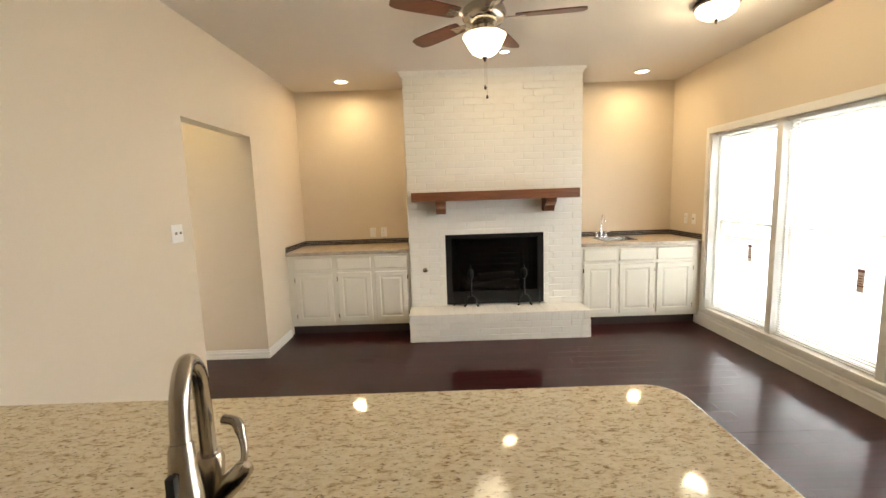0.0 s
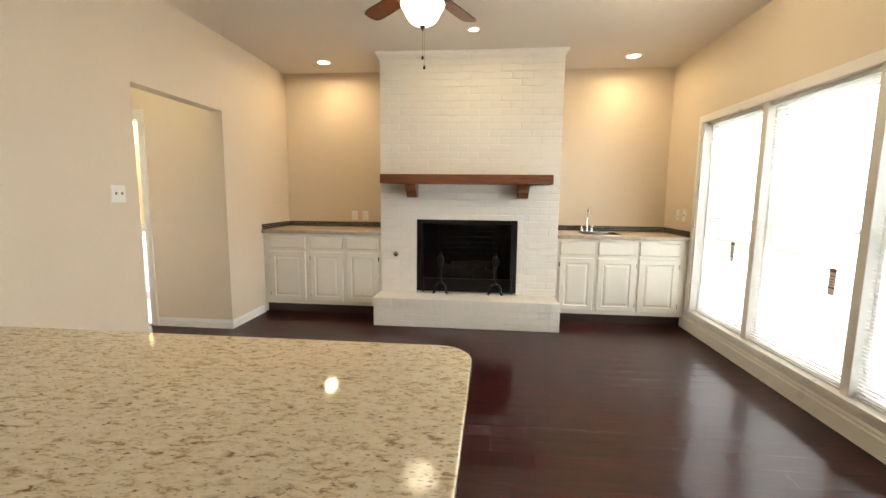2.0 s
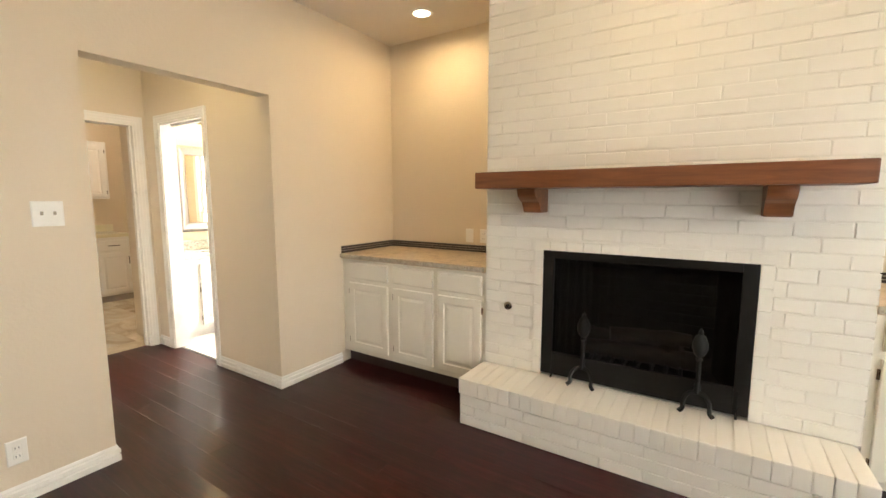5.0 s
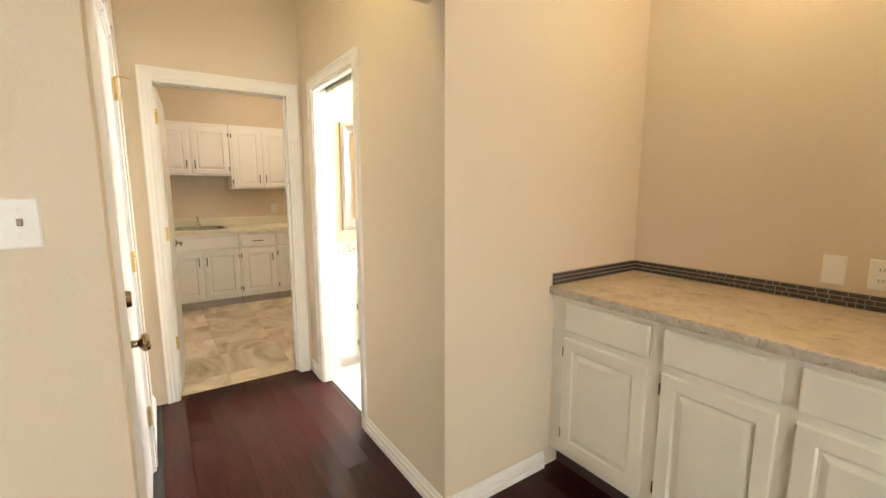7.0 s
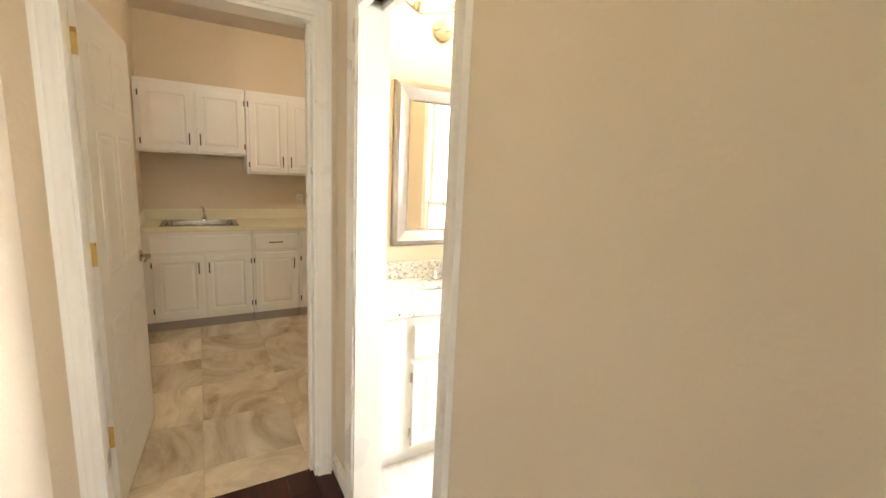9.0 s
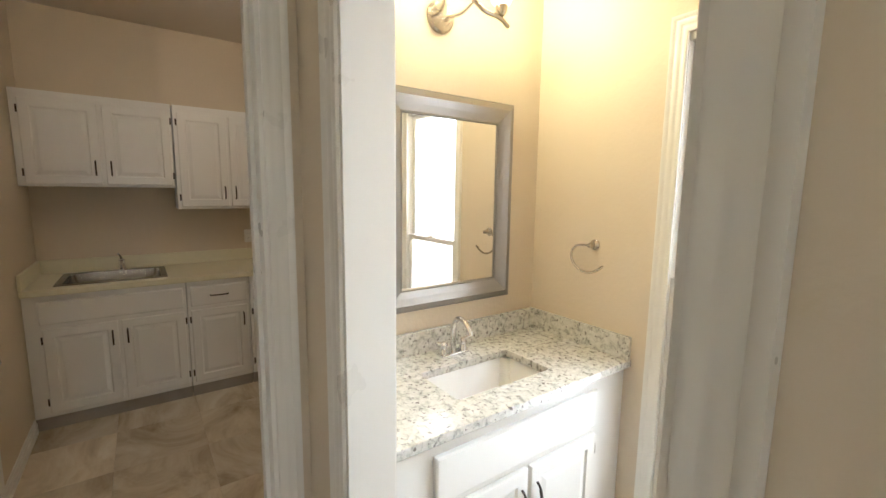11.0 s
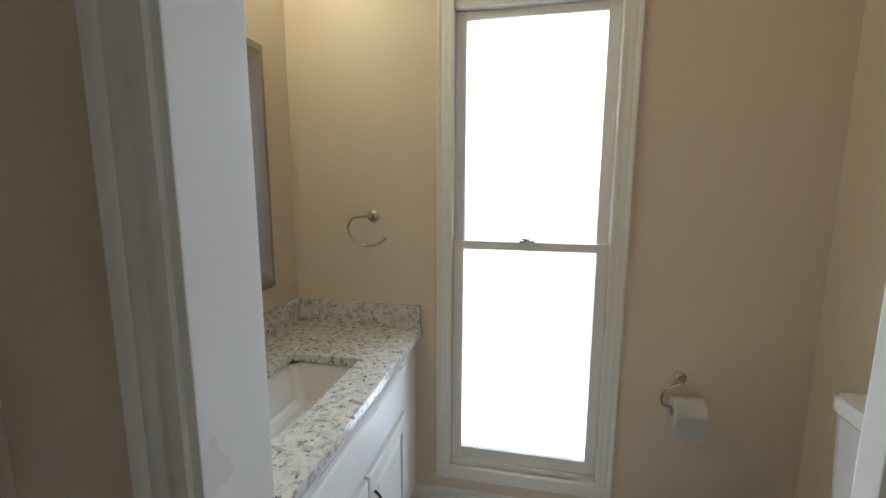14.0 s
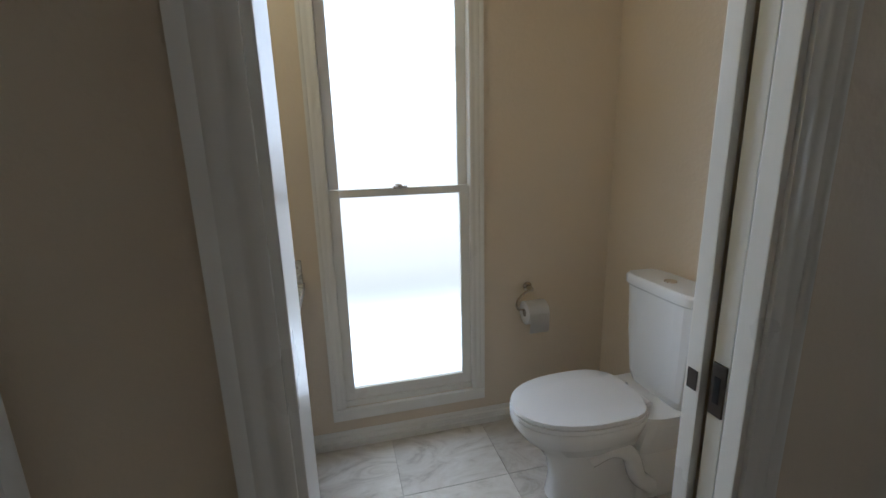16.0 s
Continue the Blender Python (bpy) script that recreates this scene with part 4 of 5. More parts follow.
def log(at, length, r, rz, seed):
    t = thing("fire_log", at, "charred brown gas log resting on the grate", "log", "gas logs", rz=rz)
    rr = random.Random(seed)
    bm = B()
    pts = [(-length / 2 + length * i / 12, rr.uniform(-0.006, 0.006), rr.uniform(-0.005, 0.005)) for i in range(13)]
    tube(bm, pts, [r * rr.uniform(0.85, 1.1) for _ in pts], 14)
    part("log_body", bm, LOG, t, local=True)


log((2.27, 0.86, 0.455), 0.62, 0.055, 4, 1)
log((2.22, 0.95, 0.485), 0.55, 0.06, -7, 2)
log((2.32, 0.88, 0.56), 0.44, 0.045, 15, 3)

# ---- cabinets ----
def cabinet_door(parent, x0, x1, z0, z1, y, material, hinge_side="", handle="", hmat=BRONZE, hingemat=BRONZE):
    bm = B()
    rings_panel(bm, x0, x1, z0, z1, [(0, y), (0, y - 0.015), (0.004, y - 0.019), (0.052, y - 0.019), (0.058, y - 0.011), (0.066, y - 0.011), (0.086, y - 0.017)])
    d = part("door", bm, material, parent, local=True)
    if hinge_side:
        hx = x0 - 0.004 if hinge_side == "l" else x1 + 0.004
        for hz in (z0 + 0.07, z1 - 0.07):
            bm = B()
            box(bm, hx - 0.007, y - 0.009, hz - 0.024, hx + 0.007, y - 0.004, hz + 0.024, 0.001)
            tube(bm, [(hx, y - 0.010, hz - 0.022), (hx, y - 0.010, hz + 0.022)], 0.0045, 8)
            part("hinge", bm, hingemat, d, "dark surface hinge", local=True)
    if handle:
        hx = x1 - 0.030 if handle[0] == "r" else x0 + 0.030
        hz = z1 - 0.11 if handle[1] == "t" else z0 + 0.11
        part("handle", one(tube, [(hx, y - 0.018, hz - 0.048), (hx, y - 0.040, hz - 0.044), (hx, y - 0.042, hz), (hx, y - 0.040, hz + 0.044), (hx, y - 0.018, hz + 0.048)], 0.0052, 8), hmat, d, "dark bar pull", local=True)
    return d


def drawer_front(parent, x0, x1, z0, z1, y, material, pull=False, hmat=BRONZE, name="drawer"):
    bm = B()
    rings_panel(bm, x0, x1, z0, z1, [(0, y), (0, y - 0.013), (0.007, y - 0.019)])
    d = part(name, bm, material, parent, local=True)
    if pull:
        xm, zm = (x0 + x1) / 2, (z0 + z1) / 2
        part("handle", one(tube, [(xm - 0.06, y - 0.018, zm), (xm - 0.056, y - 0.040, zm), (xm, y - 0.042, zm), (xm + 0.056, y - 0.040, zm), (xm + 0.06, y - 0.018, zm)], 0.0052, 8), hmat, d, "dark bar pull", local=True)
    return d


def carcass(parent, w, depth, z0, z1, material, toe=None):
    bm = B()
    for a in ((0.001, 0, z0, w - 0.001, 0.018, z1), (0.001, 0.018, z0, 0.018, depth, z1), (w - 0.018, 0.018, z0, w - 0.001, depth, z1), (0.018, 0.018, z0, w - 0.018, depth, z0 + 0.018), (0.018, depth - 0.01, z0 + 0.018, w - 0.018, depth, z1)):
        box(bm, *a)
    part("body", bm, material, parent, local=True, smooth=False)
    if toe:
        part("toe_kick", one(box, 0.002, 0.012 if toe is DUCT else 0.06, 0, w - 0.002, depth, z0), toe, parent, local=True)


# bar cabinets beside the fireplace, front towards -y
for nm, x0, bays in (("left", 0.001, ((0.082, 0.488, "l"), (0.548, 0.915, "l"), (0.960, 1.312, "r"))), ("right", 3.222, ((3.252, 3.598, "l"), (3.640, 4.020, "r"), (4.050, 4.440, "r")))):
    w = (FX0 - 0.003) if nm == "left" else (X1 - x0 - 0.004)
    c = thing("base_cabinet", (x0, 0.640, 0), "cream painted three-bay base cabinet with raised panel doors", "cabinet", "bar cabinets")
    carcass(c, w - (0.0 if nm == "left" else 0), YB - 0.64 - 0.002, 0.105, 0.895, CAB, TOEK)
    for a, b, hs in bays:
        drawer_front(c, a - x0, b - x0, 0.735, 0.868, 0, CAB)
        cabinet_door(c, a - x0, b - x0, 0.145, 0.700, 0, CAB, hs, "", hingemat=KNOBM)
    t = thing("countertop", (x0, 0.62, 0.9), "beige stone-pattern laminate countertop with a rough edge", "countertop", "bar countertops")
    cx0, cx1 = (0.002, FX0 - 0.002) if nm == "left" else (FX1 + 0.002, X1 - 0.002)
    if nm == "left":
        part("slab", one(box, cx0, 0.609, 0.896, cx1, YB - 0.002, 0.935, 0.004), BARTOP, t)
    else:
        bm = B()
        sx0, sx1, sy0, sy1 = 3.53, 3.90, 0.80, 1.10
        box(bm, cx0, 0.609, 0.896, sx0, YB - 0.002, 0.935, 0.005)
        box(bm, sx1, 0.609, 0.896, cx1, YB - 0.002, 0.935, 0.005)
        box(bm, sx0 - 0.005, 0.609, 0.896, sx1 + 0.005, sy0, 0.935, 0.005)
        box(bm, sx0 - 0.005, sy1, 0.896, sx1 + 0.005, YB - 0.002, 0.935, 0.005)
        part("slab", bm, BARTOP, t)
    bm = B()
    re = random.Random(21)
    n = int((cx1 - cx0) / 0.02)
    loops = []
    for i in range(n + 1):
        x = cx0 + (cx1 - cx0) * i / n
        d = [re.uniform(-0.0012, 0.0012) for _ in range(5)]
        loops.append([bm.verts.new((x, y, z)) for y, z in ((0.612, 0.901), (0.605 + d[0], 0.902 + d[1]), (0.603 + d[2], 0.917), (0.605 + d[3], 0.932 + d[4] * 0.4), (0.612, 0.9357))])
    for a, b in zip(loops, loops[1:]):
        for i in range(5):
            bm.faces.new((a[i], b[i], b[(i + 1) % 5], a[(i + 1) % 5]))
    bm.faces.new(loops[0]), bm.faces.new(loops[-1][::-1])
    part("front_edge", bm, EDGEST, t, "rough chiselled grey speckled edge")
    # mosaic strip: three rows of small glass pieces on the walls
    sp = thing("backsplash", (x0, YB - 0.006, 0.936), "dark grey glass mosaic backsplash strip", "backsplash", "bar backsplashes")
    bm = B()
    box(bm, cx0, YB - 0.006, 0.936, cx1, YB - 0.001, 0.998)
    wx = 0.001 if nm == "left" else X1 - 0.006
    box(bm, wx, 0.62, 0.936, wx + 0.005, YB - 0.006, 0.998)
    part("grout_bed", bm, GROUT, sp, smooth=False)
    bm = B()
    rr = random.Random(7)
    for row in range(3):
        z = 0.939 + row * 0.0195
        x = cx0 + 0.002
        while x < cx1 - 0.01:
            L = min(rr.choice((0.025, 0.04, 0.06)), cx1 - 0.002 - x)
            box(bm, x, YB - 0.010, z, x + L - 0.004, YB - 0.006, z + 0.0155)
            x += L
        y = 0.622
        while y < YB - 0.02:
            L = min(rr.choice((0.025, 0.04, 0.06)), YB - 0.010 - y)
            xx = 0.006 if nm == "left" else X1 - 0.010
            box(bm, xx, y, z, xx + 0.004, y + L - 0.004, z + 0.0155)
            y += L
    tagged(part("mosaic", bm, MOSAIC, sp, "dark glass mosaic pieces", smooth=False), kind="stuff")


def faucet_two(at, rz, material, label, s=1.0, tall=0.20):
    """Centre-set faucet with an arched spout towards -y and two levers."""
    t = thing("faucet", at, label, "faucet", rz=rz)
    bm = B()
    box(bm, -0.075 * s, -0.024 * s, 0, 0.075 * s, 0.024 * s, 0.014 * s, 0.005 * s)
    part("base_plate", bm, material, t, local=True)
    pts = curve_pts([(0, 0, 0.01 * s), (0, 0.004, tall * 0.6), (0, -0.02 * s, tall * 0.95), (0, -0.065 * s, tall), (0, -0.105 * s, tall * 0.86), (0, -0.118 * s, tall * 0.70)], 30)
    n = len(pts)
    part("spout", one(tube, pts, [(0.014 - 0.005 * i / n) * s for i in range(n)], 14), material, t, local=True)
    for sx in (-1, 1):
        bm = B()
        lathe(bm, [(0.0001, 0.012 * s), (0.019 * s, 0.012 * s), (0.015 * s, 0.035 * s), (0.012 * s, 0.048 * s), (0.015 * s, 0.055 * s), (0.010 * s, 0.066 * s), (0.0001, 0.068 * s)], (sx * 0.053 * s, 0, 0), 16)
        k = part("valve", bm, material, t, local=True)
        part("lever", one(tube, curve_pts([(sx * 0.053 * s, 0, 0.060 * s), (sx * 0.075 * s, -0.004, 0.066 * s), (sx * 0.100 * s, -0.008, 0.074 * s)], 10), 0.0055 * s, 8), material, k, local=True)
    return t


faucet_two((3.63, 1.16, 0.935), 0, CHROME, "chrome two-handle bar faucet with an arched spout", 1.0, 0.27)
bs = thing("bar_sink", (3.715, 0.95, 0.78), "small stainless bar sink set in the countertop", "sink")


def basin(bm, x0, y0, x1, y1, ztop, depth, slope=0.03, wall=0.004):
    o = [(x0, y0), (x1, y0), (x1, y1), (x0, y1)]
    i = [(x0 + slope, y0 + slope), (x1 - slope, y0 + slope), (x1 - slope, y1 - slope), (x0 + slope, y1 - slope)]
    top = [bm.verts.new((*p, ztop)) for p in o]
    bot = [bm.verts.new((*p, ztop - depth)) for p in i]
    for k in range(4):
        bm.faces.new((top[k], top[(k + 1) % 4], bot[(k + 1) % 4], bot[k]))
    bm.faces.new(bot)
    bmesh.ops.bevel(bm, geom=[e for e in bm.edges if not e.is_boundary], offset=min(0.03, slope), segments=3, affect="EDGES")
    bmesh.ops.solidify(bm, geom=list(bm.faces), thickness=wall)


bm = B()
basin(bm, 3.535, 0.805, 3.895, 1.095, 0.936, 0.15)
part("bowl", bm, STEEL, bs)
bm = B()
for p, q, r, s in ((3.515, 3.915, 0.785, 0.803), (3.515, 3.915, 1.097, 1.115), (3.515, 3.533, 0.803, 1.097), (3.897, 3.915, 0.803, 1.097)):
    box(bm, p, r, 0.935, q, s, 0.9385, 0.001)
part("rim", bm, STEEL, bs)

# ---- wall plates ----
def plate(at, normal, kind, n=1):
    """normal: +x, -x or -y; own axes: front towards -y."""
    rz = {"-y": 0, "+x": 90, "-x": -90}[normal]
    w = 0.072 if n == 1 else 0.116
    if kind == "switch":
        t = thing("light_switch", at, "white two-gang toggle light switch plate on the wall" if n == 2 else "white toggle light switch plate on the wall", "light switch", rz=rz)
    elif kind == "outlet":
        t = thing("wall_outlet", at, "white duplex outlet plate on the wall", "outlet", "outlets", rz=rz)
    else:
        t = thing("wall_plate", at, "white blank cover plate on the wall", "wall plate", rz=rz)
    bm = B()
    rings_panel(bm, -w / 2, w / 2, -0.058, 0.058, [(0, 0), (0, -0.003), (0.004, -0.006)])
    part("cover_plate", bm, PLAST, t, local=True)
    for i in range(n):
        x = (i - (n - 1) / 2) * 0.046
        if kind == "switch":
            part("toggle", one(box, x - 0.005, -0.016, -0.006, x + 0.005, -0.006, 0.011, 0.002), TOGGLE, t, "almond toggle", local=True)
        if kind == "outlet":
            for dz in (-0.020, 0.020):
                f = part("receptacle", one(box, x - 0.015, -0.0085, dz - 0.014, x + 0.015, -0.0055, dz + 0.014, 0.003), PLAST, t, local=True)
                for dx in (-0.006, 0.006):
                    part("slot", one(box, x + dx - 0.0012, -0.0092, dz - 0.004, x + dx + 0.0012, -0.0082, dz + 0.006), SLOT, f, local=True)
        for dz in ((-0.030, 0.030) if kind != "outlet" else (0.0,)):
            part("screw", one(lathe, [(0.0001, 0), (0.003, 0), (0.002, 0.001), (0.0001, 0.001)], (x, -0.006, dz), 8, pose(0, 0, 0, 90, 0, 0)), PLAST, t, local=True)
    return t


plate((0.0005, -1.200, 1.318), "+x", "switch", 2)
plate((0.0005, -1.395, 0.245), "+x", "outlet")
plate((0.848, YB - 0.0005, 1.075), "-y", "blank")
plate((0.985, YB - 0.0005, 1.075), "-y", "outlet")
plate((X1 - 0.0005, 0.945, 1.15), "-x", "outlet")
plate((X1 - 0.0005, 0.795, 1.15), "-x", "switch")
plate((-4.8195, 0.435, 1.125), "+x", "outlet")

# ---- ceiling lights and fan ----
for (cx, cy), k in zip(CANS, (1.0, 1.0, 0.65)):
    t = thing("recessed_light", (cx, cy, H), "lit recessed ceiling light with a white trim ring", "ceiling light", "recessed lights")
    part("trim_ring", one(lathe, [(0.062 * k, -0.002), (0.082 * k, -0.002), (0.086 * k, -0.006), (0.080 * k, -0.010), (0.064 * k, -0.012), (0.062 * k, -0.006)], (cx, cy, H), 28), TRIM, t)
    part("lens", one(lathe, [(0.0001, -0.004), (0.064 * k, -0.004), (0.064 * k, -0.008), (0.0001, -0.010)], (cx, cy, H), 24), BULB, t, "glowing frosted lens")


def bowl_light(name, at, label, r, drop, stem):
    t = thing(name, at, label, "ceiling light")
    x, y, z = at
    part("canopy", one(lathe, [(0.0001, 0), (r * 0.95, 0), (r * 1.0, -0.012), (r * 0.98, -0.030), (r * 0.90, -0.034), (0.0001, -0.034)], at, 32), BRONZE if name == "ceiling_light" else NICKEL, t)
    part("shade", one(lathe, [(r * 0.88, -0.034), (r * 0.90, -0.045), (r * 0.80, -0.045 - drop * 0.5), (r * 0.55, -0.045 - drop * 0.85), (r * 0.2, -0.045 - drop), (0.0001, -0.045 - drop)], at, 32), SHADE, t, "glowing frosted glass bowl").visible_shadow = False
    part("finial", one(lathe, [(0.0001, -0.043 - drop), (0.016, -0.045 - drop), (0.012, -0.058 - drop), (0.005, -0.066 - drop), (0.008, -0.074 - drop), (0.0001, -0.080 - drop)], at, 14), BRONZE, t)
    return t


bowl_light("ceiling_light", (FLUSH[0], FLUSH[1], H), "flush ceiling light with a frosted bowl and bronze rim", 0.145, 0.072, 0)
bowl_light("ceiling_light", (HALL_LAMP[0], HALL_LAMP[1], H), "flush hall ceiling light with a frosted bowl", 0.15, 0.08, 0)
bowl_light("ceiling_light", (LAUNDRY_LAMP[0], LAUNDRY_LAMP[1], H), "flush laundry ceiling light with a frosted bowl", 0.15, 0.08, 0)

fan = thing("ceiling_fan", (FAN[0], FAN[1], H), "brushed nickel ceiling fan with wooden blades and a lit bowl", "ceiling fan")
fx, fy = FAN
part("canopy", one(lathe, [(0.0001, 0), (0.065, 0), (0.066, -0.012), (0.050, -0.035), (0.022, -0.045), (0.0001, -0.045)], (fx, fy, H), 28), NICKEL, fan)
part("downrod", one(tube, [(fx, fy, H - 0.04), (fx, fy, 2.70)], 0.013, 14), NICKEL, fan)
part("motor_housing", one(lathe, [(0.0001, 2.735), (0.05, 2.735), (0.105, 2.725), (0.135, 2.700), (0.145, 2.670), (0.140, 2.640), (0.118, 2.612), (0.085, 2.598), (0.072, 2.585), (0.072, 2.565), (0.098, 2.556), (0.102, 2.540), (0.0001, 2.538)], (fx, fy, 0), 36), NICKEL, fan)
sh = part("shade", one(lathe, [(0.134, 2.536), (0.142, 2.530), (0.136, 2.515), (0.120, 2.490), (0.106, 2.460), (0.084, 2.430), (0.052, 2.410), (0.022, 2.402), (0.0001, 2.400)], (fx, fy, 0), 32), SHADE, fan, "glowing frosted glass bowl")
sh.visible_shadow = False
part("fitter_ring", one(lathe, [(0.095, 2.548), (0.124, 2.546), (0.128, 2.540), (0.122, 2.537), (0.095, 2.540)], (fx, fy, 0), 32), NICKEL, fan)
part("finial", one(lathe, [(0.0001, 2.402), (0.018, 2.402), (0.016, 2.392), (0.006, 2.384), (0.009, 2.378), (0.0001, 2.370)], (fx, fy, 0), 14), BRONZE, fan)
for i in range(5):
    a = radians(-8 + 72 * i)
    d, q = Vector((math.cos(a), math.sin(a), 0)), Vector((-math.sin(a), math.cos(a), 0))
    rot = Matrix.Translation((fx, fy, 2.645)) @ Matrix.Rotation(a, 4, "Z") @ Matrix.Rotation(radians(11), 4, "X")
    bm = B()
    outline = [(0.20, -0.050), (0.24, -0.058), (0.50, -0.068), (0.60, -0.066), (0.64, -0.050), (0.652, 0.0), (0.64, 0.050), (0.60, 0.066), (0.50, 0.068), (0.24, 0.058), (0.20, 0.050)]
    lo, hi = [bm.verts.new(rot @ Vector((x, y, -0.004))) for x, y in outline], [bm.verts.new(rot @ Vector((x, y, 0.004))) for x, y in outline]
    bm.faces.new(lo[::-1]), bm.faces.new(hi)
    for k in range(len(outline)):
        bm.faces.new((lo[k], lo[(k + 1) % len(outline)], hi[(k + 1) % len(outline)], hi[k]))
    bl = part("blade", bm, FANW, fan, "stained wooden blade")
    bm = B()
    for x0, x1, w0, w1 in ((0.09, 0.16, 0.020, 0.014), (0.16, 0.27, 0.014, 0.035)):
        vs = [bm.verts.new(rot @ Vector(p)) for p in ((x0, -w0, -0.010), (x1, -w1, -0.010), (x1, w1, -0.010), (x0, w0, -0.010), (x0, -w0, -0.005), (x1, -w1, -0.005), (x1, w1, -0.005), (x0, w0, -0.005))]
        for f in ((3, 2, 1, 0), (4, 5, 6, 7), (0, 1, 5, 4), (1, 2, 6, 5), (2, 3, 7, 6), (3, 0, 4, 7)):
            bm.faces.new([vs[j] for j in f])
    part("blade_iron", bm, NICKEL, bl, "nickel blade bracket")
for dx, zb in ((0.0, 2.215), (0.012, 2.155)):
    c = part("pull_chain", one(tube, [(fx + dx, fy, 2.38), (fx + dx, fy, zb)], 0.0012, 6), NICKEL, fan)
    part("chain_knob", one(lathe, [(0.0001, 0.028), (0.004, 0.026), (0.008, 0.014), (0.008, 0.006), (0.0001, 0.0)], (fx + dx, fy, zb - 0.02), 10), BRONZE, c, "dark pull knob")

# ---- kitchen peninsula ----
KZ = 0.897
pc = thing("peninsula_cabinet", (1.15, -3.15, 0), "white painted kitchen peninsula base cabinet", "cabinet")
for nm, a in (("back_panel", (0.004, -2.92, 0.10, 2.30, -2.90, KZ - 0.033)), ("front_panel", (0.004, -3.60, 0.10, 2.30, -3.58, KZ - 0.033)), ("end_panel", (2.28, -3.58, 0.10, 2.30, -2.92, KZ - 0.033)), ("bottom_panel", (0.004, -3.58, 0.10, 2.28, -2.92, 0.12))):
    part(nm, one(box, *a), CABW, pc, smooth=False)
part("toe_kick", one(box, 0.004, -3.51, 0, 2.26, -2.90, 0.10), TOEK, pc)
pt = thing("kitchen_countertop", (1.2, -3.15, KZ - 0.03), "tan speckled granite peninsula countertop with rounded corners", "countertop")


def slab_with_hole(bm, outline, holes, z0, z1, r=0.006):
    """Stone slab: outline with openings, cut by a triangle fill."""
    loops = [outline] + holes
    edges = []
    for lp in loops:
        vs = [bm.verts.new((x, y, z1)) for x, y in lp]
        edges += [bm.edges.new((vs[i], vs[(i + 1) % len(vs)])) for i in range(len(vs))]
    bmesh.ops.triangle_fill(bm, use_beauty=True, edges=edges)
    top = list(bm.faces)
    ext = bmesh.ops.extrude_face_region(bm, geom=top)
    bmesh.ops.translate(bm, verts=[v for v in ext["geom"] if isinstance(v, bmesh.types.BMVert)], vec=(0, 0, z0 - z1))
    sharp = [e for e in bm.edges if len(e.link_faces) == 2 and e.calc_face_angle(0) > 1.2 and abs(e.verts[0].co.z - e.verts[1].co.z) < 1e-6]
    bmesh.ops.bevel(bm, geom=sharp, offset=r, segments=3, affect="EDGES", profile=0.6)


def arc(cx, cy, r, a0, a1, n=8):
    return [(cx + r * math.cos(radians(a0 + (a1 - a0) * i / n)), cy + r * math.sin(radians(a0 + (a1 - a0) * i / n))) for i in range(n + 1)]


outline = [(0.002, -3.68), (2.425, -3.68)] + arc(2.44 - 0.10, -2.660 - 0.10, 0.10, 0, 90) + [(0.002, -2.674)]
hole = [(0.750, -3.547), (1.585, -3.547), (1.595, -3.537), (1.595, -3.259), (1.585, -3.249), (1.215, -3.240), (1.195, -3.230), (1.180, -3.166), (1.170, -3.156), (0.930, -3.150), (0.770, -3.250), (0.750, -3.270)]
bm = B()
slab_with_hole(bm, outline, [hole], KZ - 0.032, KZ)
part("slab", bm, GRANITE, pt)
ks = thing("kitchen_sink", (1.14, -3.3, KZ - 0.25), "black composite double-bowl undermount sink", "sink")
for nm, lp in (("left_bowl", [(0.74, -3.557), (1.18, -3.557), (1.18, -3.150), (0.925, -3.140), (0.74, -3.240)]), ("right_bowl", [(1.205, -3.557), (1.605, -3.557), (1.605, -3.239), (1.205, -3.230)])):
    bm = B()
    cx, cy = sum(p[0] for p in lp) / len(lp), sum(p[1] for p in lp) / len(lp)
    top = [bm.verts.new((*p, KZ - 0.033)) for p in lp]
    bot = [bm.verts.new((cx + (p[0] - cx) * 0.9, cy + (p[1] - cy) * 0.9, KZ - 0.23)) for p in lp]
    for k in range(len(lp)):
        bm.faces.new((top[k], top[(k + 1) % len(lp)], bot[(k + 1) % len(lp)], bot[k]))
    bm.faces.new(bot)
    bmesh.ops.solidify(bm, geom=list(bm.faces), thickness=0.006)
    part("bowl", bm, KSINK, ks)

kf = thing("kitchen_faucet", (1.283, -3.197, KZ), "brushed nickel gooseneck pull-down kitchen faucet", "faucet")
bx, by = 1.283, -3.197
bm = B()
lathe(bm, [(0.0001, 0), (0.034, 0), (0.035, 0.006), (0.028, 0.014), (0.024, 0.04), (0.023, 0.10), (0.026, 0.135), (0.022, 0.15), (0.0001, 0.152)], (bx, by, KZ), 24)
part("body", bm, NICKEL, kf)
pts = curve_pts([(bx, by, KZ + 0.12), (bx - 0.002, by + 0.002, KZ + 0.23), (bx + 0.004, by - 0.014, KZ + 0.315), (bx + 0.016, by - 0.062, KZ + 0.350), (bx + 0.030, by - 0.108, KZ + 0.315), (bx + 0.037, by - 0.128, KZ + 0.245)], 40)
part("spout", one(tube, pts, 0.0145, 18), NICKEL, kf)
hd0, hd1 = Vector((bx + 0.037, by - 0.128, KZ + 0.248)), Vector((bx + 0.045, by - 0.145, KZ + 0.160))
sp = part("spray_head", one(tube, [hd0 + (hd1 - hd0) * t for t in (0, 0.12, 0.4, 0.8, 1.0)], [0.016, 0.0185, 0.0195, 0.025, 0.027], 20), NICKEL, kf)
